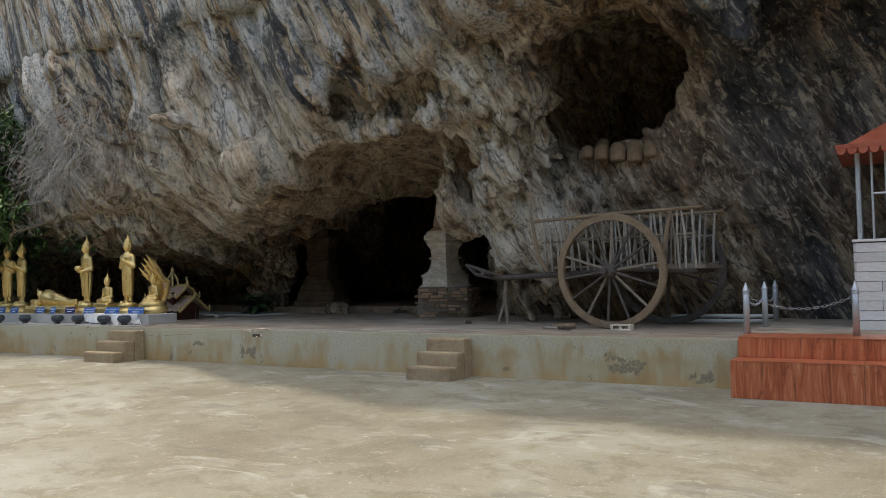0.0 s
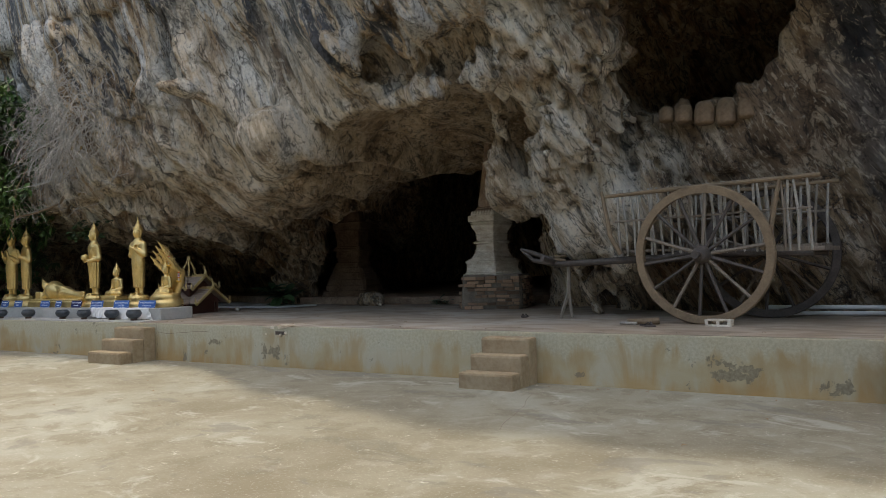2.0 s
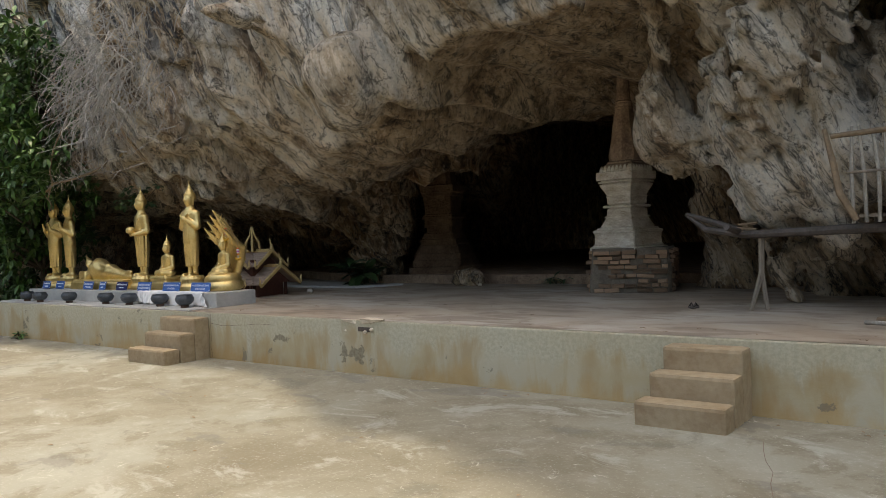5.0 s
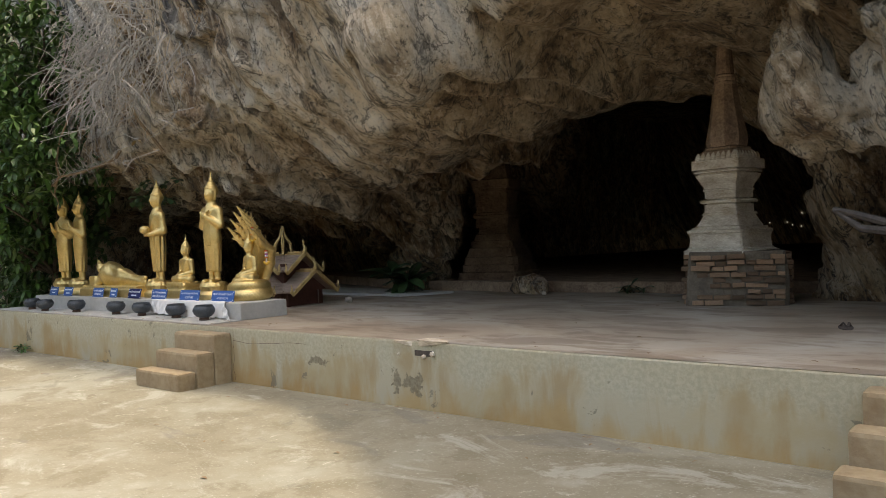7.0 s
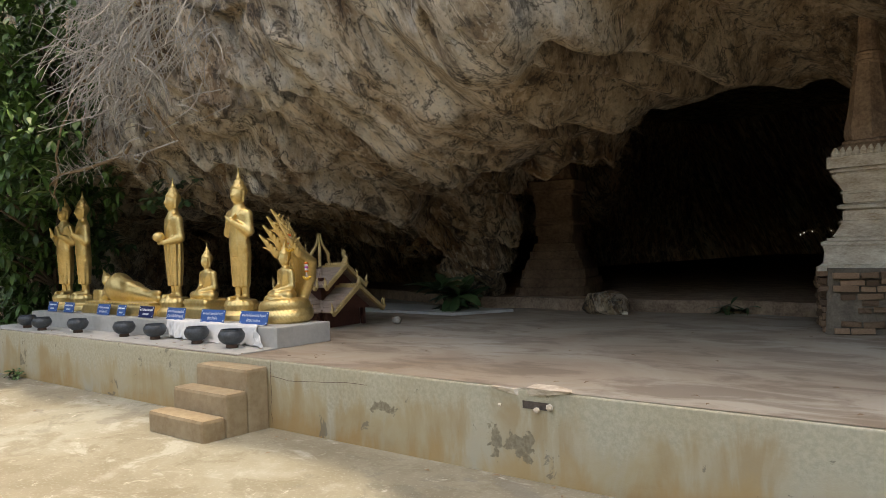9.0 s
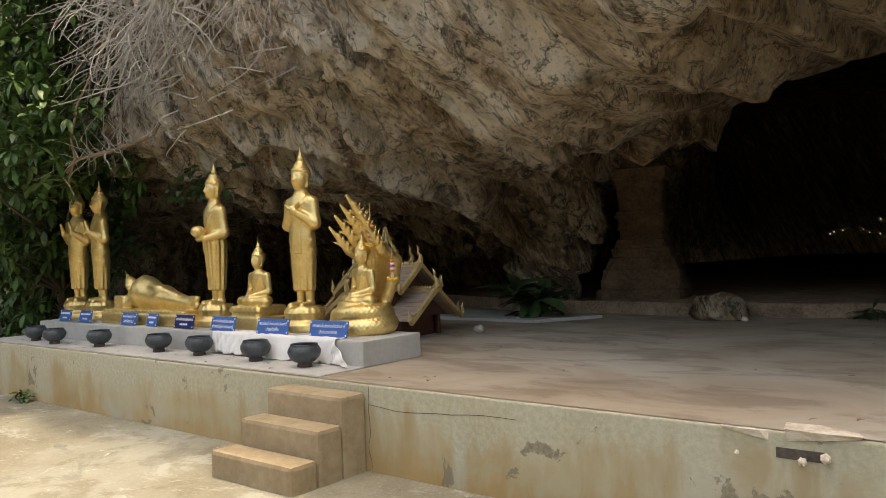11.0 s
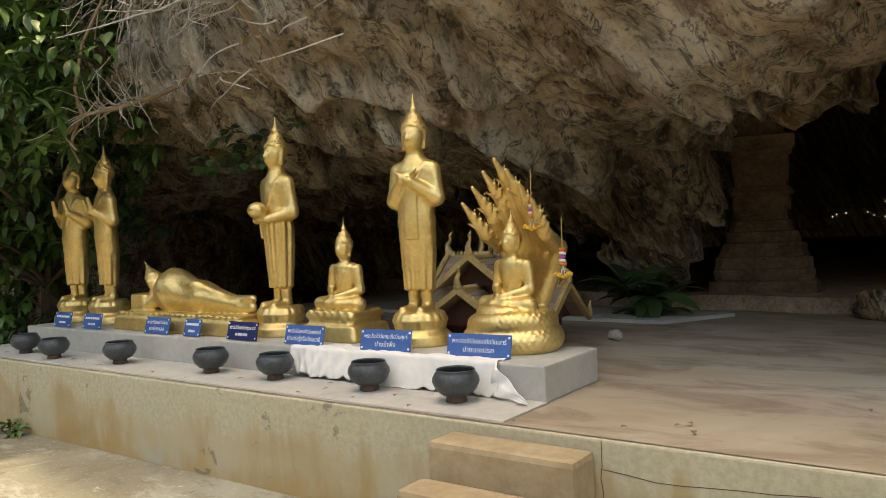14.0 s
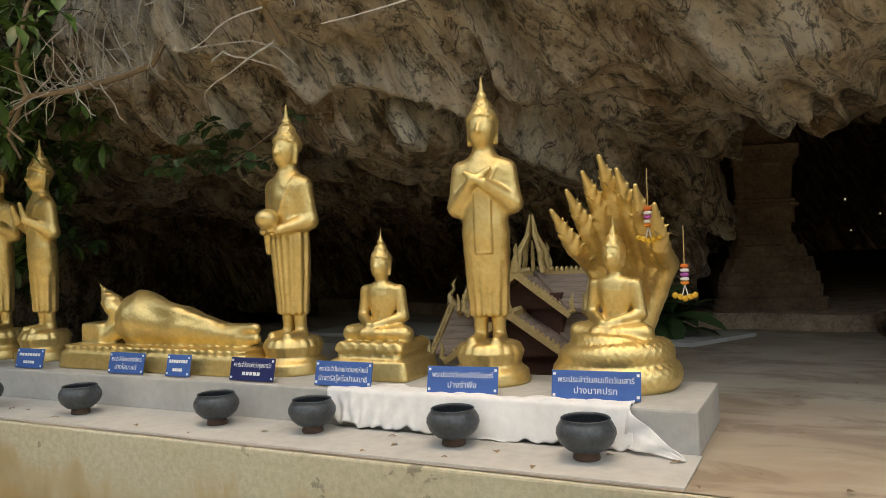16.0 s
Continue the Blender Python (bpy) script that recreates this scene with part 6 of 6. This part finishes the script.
def leaves_mesh(name, spots, mat, rnd, n, L, W, droop):
    verts, faces = [], []
    for p, axis in spots:
        for i in range(n):
            a = 2 * math.pi * i / n + rnd.uniform(-0.4, 0.4)
            o = axis.orthogonal().normalized()
            d = (o * math.cos(a) + axis.cross(o) * math.sin(a) + axis * rnd.uniform(-0.1, 0.7) - Vector((0, 0, droop * rnd.uniform(0.5, 1.3)))).normalized()
            leaf(verts, faces, p, d, Vector((rnd.uniform(-0.3, 0.3), rnd.uniform(-0.3, 0.3), 1)), L * rnd.uniform(0.7, 1.15), W * rnd.uniform(0.8, 1.1))
    me = bpy.data.meshes.new(name)
    me.from_pydata([tuple(v) for v in verts], [], faces)
    me.materials.append(mat)
    me.polygons.foreach_set("use_smooth", [True] * len(me.polygons))
    return me


def build_tree():
    rnd = random.Random(21)
    e = thing("tree", pose(-17.6, 8.0, 0.0), "leafy green tree growing against the cliff", "tree")
    inv = e.matrix_world.inverted()
    part("trunk", tube(bmesh.new(), [(0, 0, -0.05), (0.1, 0.0, 1.2), (0.3, -0.1, 2.4), (0.5, -0.2, 3.6), (0.6, -0.2, 4.8)], [0.13, 0.11, 0.09, 0.06, 0.03], 9), BARK, e)
    spots = []
    ends = []
    while len(spots) < 1700:
        p = Vector((rnd.uniform(-19.4, -14.3), rnd.uniform(6.5, 8.4), rnd.uniform(1.25, 5.2)))
        # the crown is denser towards the trunk; it leaves the statues' heads free
        edge = -14.75 + 0.30 * math.sin(p.z * 3.0) - 0.28 * abs(p.z - 2.9) + (0.32 if p.y < 7.4 and p.z > 2.0 else -0.45)
        if p.x > edge or (p.x > -15.9 and p.z < 1.95 + 0.35 * rnd.random()):
            continue
        if noise.noise(p * 1.3) < -0.3 - 0.1 * rnd.random():
            continue
        ax = Vector((rnd.uniform(-0.3, 0.9), rnd.uniform(-1, 0.1), rnd.uniform(-0.1, 0.7))).normalized()
        spots.append((inv @ p, ax))
        if len(spots) % 22 == 0:
            ends.append(inv @ p)
    # low leaves added to cover the bright far-left edge, in place of a dark hollow
    for _ in range(620):
        spots.append((inv @ Vector((rnd.uniform(-24.5, -16.6), rnd.uniform(7.0, 8.6), rnd.uniform(0.1, 2.1))), Vector((rnd.uniform(-0.3, 0.9), -0.8, rnd.uniform(0, 0.6))).normalized()))
    part("crown", leaves_mesh("crown", spots, LEAF, rnd, 8, 0.185, 0.034, 0.4), LEAF, e, "dark green pointed leaves")
    for p in ends:
        base = Vector((0.25, -0.1, min(3.8, max(1.0, p.z - 0.7))))
        part("limb", tube(bmesh.new(), [base, base.lerp(p, 0.5) + Vector((0, 0, 0.12)), p], [0.035, 0.02, 0.008], 6), BARK, e)


def build_dead_shrub():
    rnd = random.Random(8)
    e = thing("dead_shrub", pose(-13.2, 8.1, 3.6), "bare grey tangle of dry twigs hanging from the cliff", "shrub")
    inv = e.matrix_world.inverted()
    bm = bmesh.new()
    for i in range(600):
        p = Vector((rnd.gauss(-13.2, 0.8), rnd.uniform(7.35, 7.9), rnd.gauss(3.95, 0.55)))
        d = Vector((rnd.uniform(-1, 0.75), rnd.uniform(-0.6, 0.15), rnd.uniform(-0.9, 0.6))).normalized()
        pts = [p]
        n = rnd.randint(4, 8)
        stepl = rnd.uniform(0.08, 0.17)
        for k in range(n):
            d = (d + Vector((rnd.uniform(-0.35, 0.35), rnd.uniform(-0.25, 0.25), rnd.uniform(-0.45, 0.25)))).normalized()
            q = pts[-1] + d * stepl
            q.y = min(q.y, 8.0)
            q.z = max(q.z, pts[-1].z - 0.03) if q.z < (2.9 if q.x > -14.2 else 2.5) else q.z
            pts.append(q)
        r = rnd.uniform(0.0035, 0.0085)
        tube(bm, [inv @ q for q in pts], [r * (1 - 0.6 * k / n) for k in range(n + 1)], 4)
    tagged(part("twig_tangle", bm, DEADTWIG, e), kind="stuff")
    for pts, r in (
        ([(-14.15, 8.25, 3.3), (-14.2, 8.02, 2.9), (-14.22, 7.9, 2.68), (-14.27, 7.72, 2.58), (-14.36, 7.45, 2.47), (-14.44, 7.2, 2.41), (-14.7, 7.2, 2.30)], 0.026),
        ([(-14.44, 7.2, 2.41), (-14.55, 7.2, 2.62), (-14.5, 7.25, 2.95), (-14.3, 7.4, 3.4)], 0.016),
        ([(-14.40, 7.2, 2.42), (-14.55, 7.1, 2.26), (-14.3, 7.1, 2.12)], 0.012),
        ([(-14.50, 7.2, 2.38), (-14.68, 7.2, 2.2), (-14.58, 7.22, 2.06)], 0.012),
        ([(-13.3, 8.2, 2.7), (-13.35, 7.9, 3.1), (-13.4, 7.75, 3.5), (-13.3, 7.8, 4.0)], 0.022),
        ([(-13.4, 7.75, 3.5), (-13.9, 7.6, 3.7), (-14.5, 7.5, 3.65), (-15.2, 7.4, 3.4)], 0.015),
    ):
        part("branch", tube(bmesh.new(), [inv @ Vector(p) for p in pts], [r * (1 - 0.5 * k / len(pts)) for k in range(len(pts))], 7), BROWNWOOD, e)
    bm = bmesh.new()
    for i in range(60):
        k = rnd.random()
        p = Vector((-14.2 - 0.26 * k, 7.9 - 0.7 * k, 2.66 - 0.25 * k))
        pts = [p]
        d = Vector((rnd.uniform(-1, 0.6), rnd.uniform(-0.6, 0.3), rnd.uniform(-0.5, 1.0))).normalized()
        for n in range(rnd.randint(2, 5)):
            d = (d + Vector((rnd.uniform(-0.4, 0.4), rnd.uniform(-0.3, 0.3), rnd.uniform(-0.4, 0.3)))).normalized()
            pts.append(pts[-1] + d * rnd.uniform(0.05, 0.11))
        tube(bm, [inv @ q for q in pts], [0.005 - 0.0006 * n for n in range(len(pts))], 4)
    tagged(part('brush', bm, DEADTWIG, e), kind='stuff')
    spots = [(inv @ Vector((rnd.gauss(-13.4, 0.6), rnd.uniform(7.5, 7.9), rnd.gauss(4.1, 0.5))), Vector((0, -1, 0.2))) for _ in range(22)]
    part("dry_leaves", leaves_mesh("dry_leaves", spots, simple("dry_leaf", (0.18, 0.12, 0.05), (0.33, 0.24, 0.11), 8), rnd, 2, 0.10, 0.025, 0.6), BROWNWOOD, e)


def leafy(name, place, n_sp, spread, L, W, n, droop, mat, label, seed):
    rnd = random.Random(seed)
    spots = [(Vector((rnd.gauss(0, spread[0]), rnd.gauss(0, spread[1]), abs(rnd.gauss(0.05, spread[2])))), Vector((rnd.uniform(-0.4, 0.4), rnd.uniform(-0.6, 0.1), 1)).normalized()) for _ in range(n_sp)]
    e = thing(name, pose(*place), label, "plant")
    part("leaves", leaves_mesh("leaves", spots, mat, rnd, n, L, W, droop), mat, e)
    bm = bmesh.new()
    for p, a in spots[:12]:
        tube(bm, [(p.x * 0.2, p.y * 0.2, -0.02), p], 0.006, 4)
    part("stems", bm, BARK, e)


build_tree()
build_dead_shrub()
leafy("fern", (-12.15, 11.35, 0.585), 8, (0.10, 0.10, 0.22), 0.44, 0.075, 7, 0.12, FERNLEAF, "broad-leaved dark green fern at the rock foot", 3)
leafy("cliff_plant", (-14.35, 8.42, 2.05), 26, (0.34, 0.08, 0.10), 0.12, 0.04, 5, 0.6, FERNLEAF, "small leafy plants rooted in the rock", 5)
leafy("cliff_plant", (-16.1, 8.4, 1.55), 10, (0.2, 0.1, 0.10), 0.20, 0.05, 5, 0.6, FERNLEAF, "drooping green plant in the dark block painting in the shade of a hollow", 6)
leafy("weed", (-15.0, 6.78, 0.0), 6, (0.08, 0.04, 0.02), 0.10, 0.02, 6, 0.2, LEAF, "small green weed at the wall foot", 9)
leafy("weed", tuple(P(1.9, 4.9, TOP)), 5, (0.10, 0.06, 0.03), 0.28, 0.018, 7, 0.5, FERNLEAF, "thin green grass tuft beside the stupa", 12)

# dark wall that carries on past the end of the terrace front
bm = bmesh.new()
box(bm, -9.5, -4.98, 0.03, 0.4, -0.05, 0.52, 0.02)
solo("wall_end", bm, MORTAR, at(0, 0), "dark grey weathered end of the terrace wall", "wall", kind="structure")


def build_chip():
    """Broken edge of the terrace: a dark block as the gap's shade, with lifted slab pieces."""
    e = thing("broken_edge", at(2.35, 0, 0), "broken cement edge with a lifted pale slab piece", "rubble")
    bm = bmesh.new()
    box(bm, -0.04, 0.15, -0.003, 0.10, TOP - 0.115, TOP - 0.07)
    part("gap", bm, DARKWOOD, e, "dark block painting in the shade of a hollow")
    for poly, dip in ((((-0.30, 0.10), (-0.27, -0.012), (-0.10, -0.02), (-0.03, 0.03), (-0.06, 0.12)), -0.004), (((-0.03, 0.13), (0.0, -0.015), (0.17, -0.03), (0.31, -0.012), (0.27, 0.06), (0.12, 0.14)), 0.012)):
        bm = bmesh.new()
        hi = [bm.verts.new((x, y, TOP + dip + 0.02 * (0.1 - y))) for x, y in poly]
        lo = [bm.verts.new((x * 0.9 + 0.01, y * 0.8 + 0.01, TOP + dip - 0.05 + 0.12 * abs(x))) for x, y in poly]
        n = len(poly)
        bm.faces.new(hi)
        bm.faces.new(lo[::-1])
        for i in range(n):
            bm.faces.new((hi[i], hi[(i + 1) % n], lo[(i + 1) % n], lo[i]))
        part("slab_piece", bm, STUPAWHITE, e)
    for k in (0, 3, 4):
        bm = bmesh.new()
        bmesh.ops.create_icosphere(bm, subdivisions=1, radius=0.012 + 0.003 * k)
        o = part("crumb", bm, STUPAWHITE, e)
        o.matrix_basis = pose(-0.2 + 0.09 * k, -0.02, TOP - 0.11 + 0.02 * math.sin(k * 2), 30 * k, 20 * k, 0)


build_chip()


def crack_line(name, pts, label):
    bm = bmesh.new()
    tube(bm, pts, 0.0024, 4)
    tagged(new(name, finish(bm, name, BOWLFOOT)), label, "crack", kind="structure")


rnd = random.Random(2)
crack_line("wall_crack", [P(-0.135 + 0.012 * rnd.uniform(-1, 1), 0.0005, 0.02 + k * 0.052) for k in range(11)], "narrow dark crack down the terrace wall")
crack_line("wall_crack", [P(-0.13 + k * 0.11, 0.0005, TOP - 0.12 - 0.03 * math.sin(k * 0.5) + 0.012 * rnd.uniform(-1, 1)) for k in range(11)], "fine crack along the terrace wall")
crack_line("ground_crack", [P(6.4 + 0.06 * k + 0.03 * rnd.uniform(-1, 1), -0.65 - 0.20 * k, -0.001) for k in range(9)], "crack across the concrete yard")

# dry leaves scattered on yard and terrace
def litter():
    rnd = random.Random(31)
    verts, faces = [], []
    for i in range(150):
        u, v = rnd.uniform(-5.8, 9), rnd.choice((rnd.uniform(-0.25, -0.02), rnd.uniform(-3.5, 0), rnd.uniform(0.05, 0.36), rnd.uniform(0.8, 4)))
        if v > 0.36 and u < -0.4:
            continue
        p = P(u, v, (TOP + 0.014 if v > 0 else 0.004))
        a = rnd.uniform(0, 6.28)
        leaf(verts, faces, p, Vector((math.cos(a), math.sin(a), 0.12)).normalized(), Vector((0, 0, 1)), rnd.uniform(0.025, 0.06), rnd.uniform(0.008, 0.016))
    me = bpy.data.meshes.new("leaf_litter")
    me.from_pydata([tuple(v) for v in verts], [], faces)
    me.materials.append(BROWNWOOD)
    tagged(new("leaf_litter", me), "scattered dry brown leaf scraps", "litter", kind="stuff")


litter()

# small glowing dots scattered at random deep in the chamber
GLINT, gt, gb = node_tree("far_glow")
gb.inputs["Base Color"].default_value = (0.8, 0.85, 0.9, 1)
gb.inputs["Emission Color"].default_value = (0.85, 0.92, 1.0, 1)
gb.inputs["Emission Strength"].default_value = 0.15
rg = random.Random(14)
for i in range(12):
    bm = bmesh.new()
    bmesh.ops.create_icosphere(bm, subdivisions=1, radius=0.022)
    for v in bm.verts:
        v.co.z *= rg.uniform(0.7, 2.2)
    gap = solo("glow_dot", bm, GLINT, pose(rg.uniform(-18.0, -9.5), 33.98, rg.uniform(1.2, 2.6)), "small glowing dot deep in the cave", "opening", "far daylight gaps")
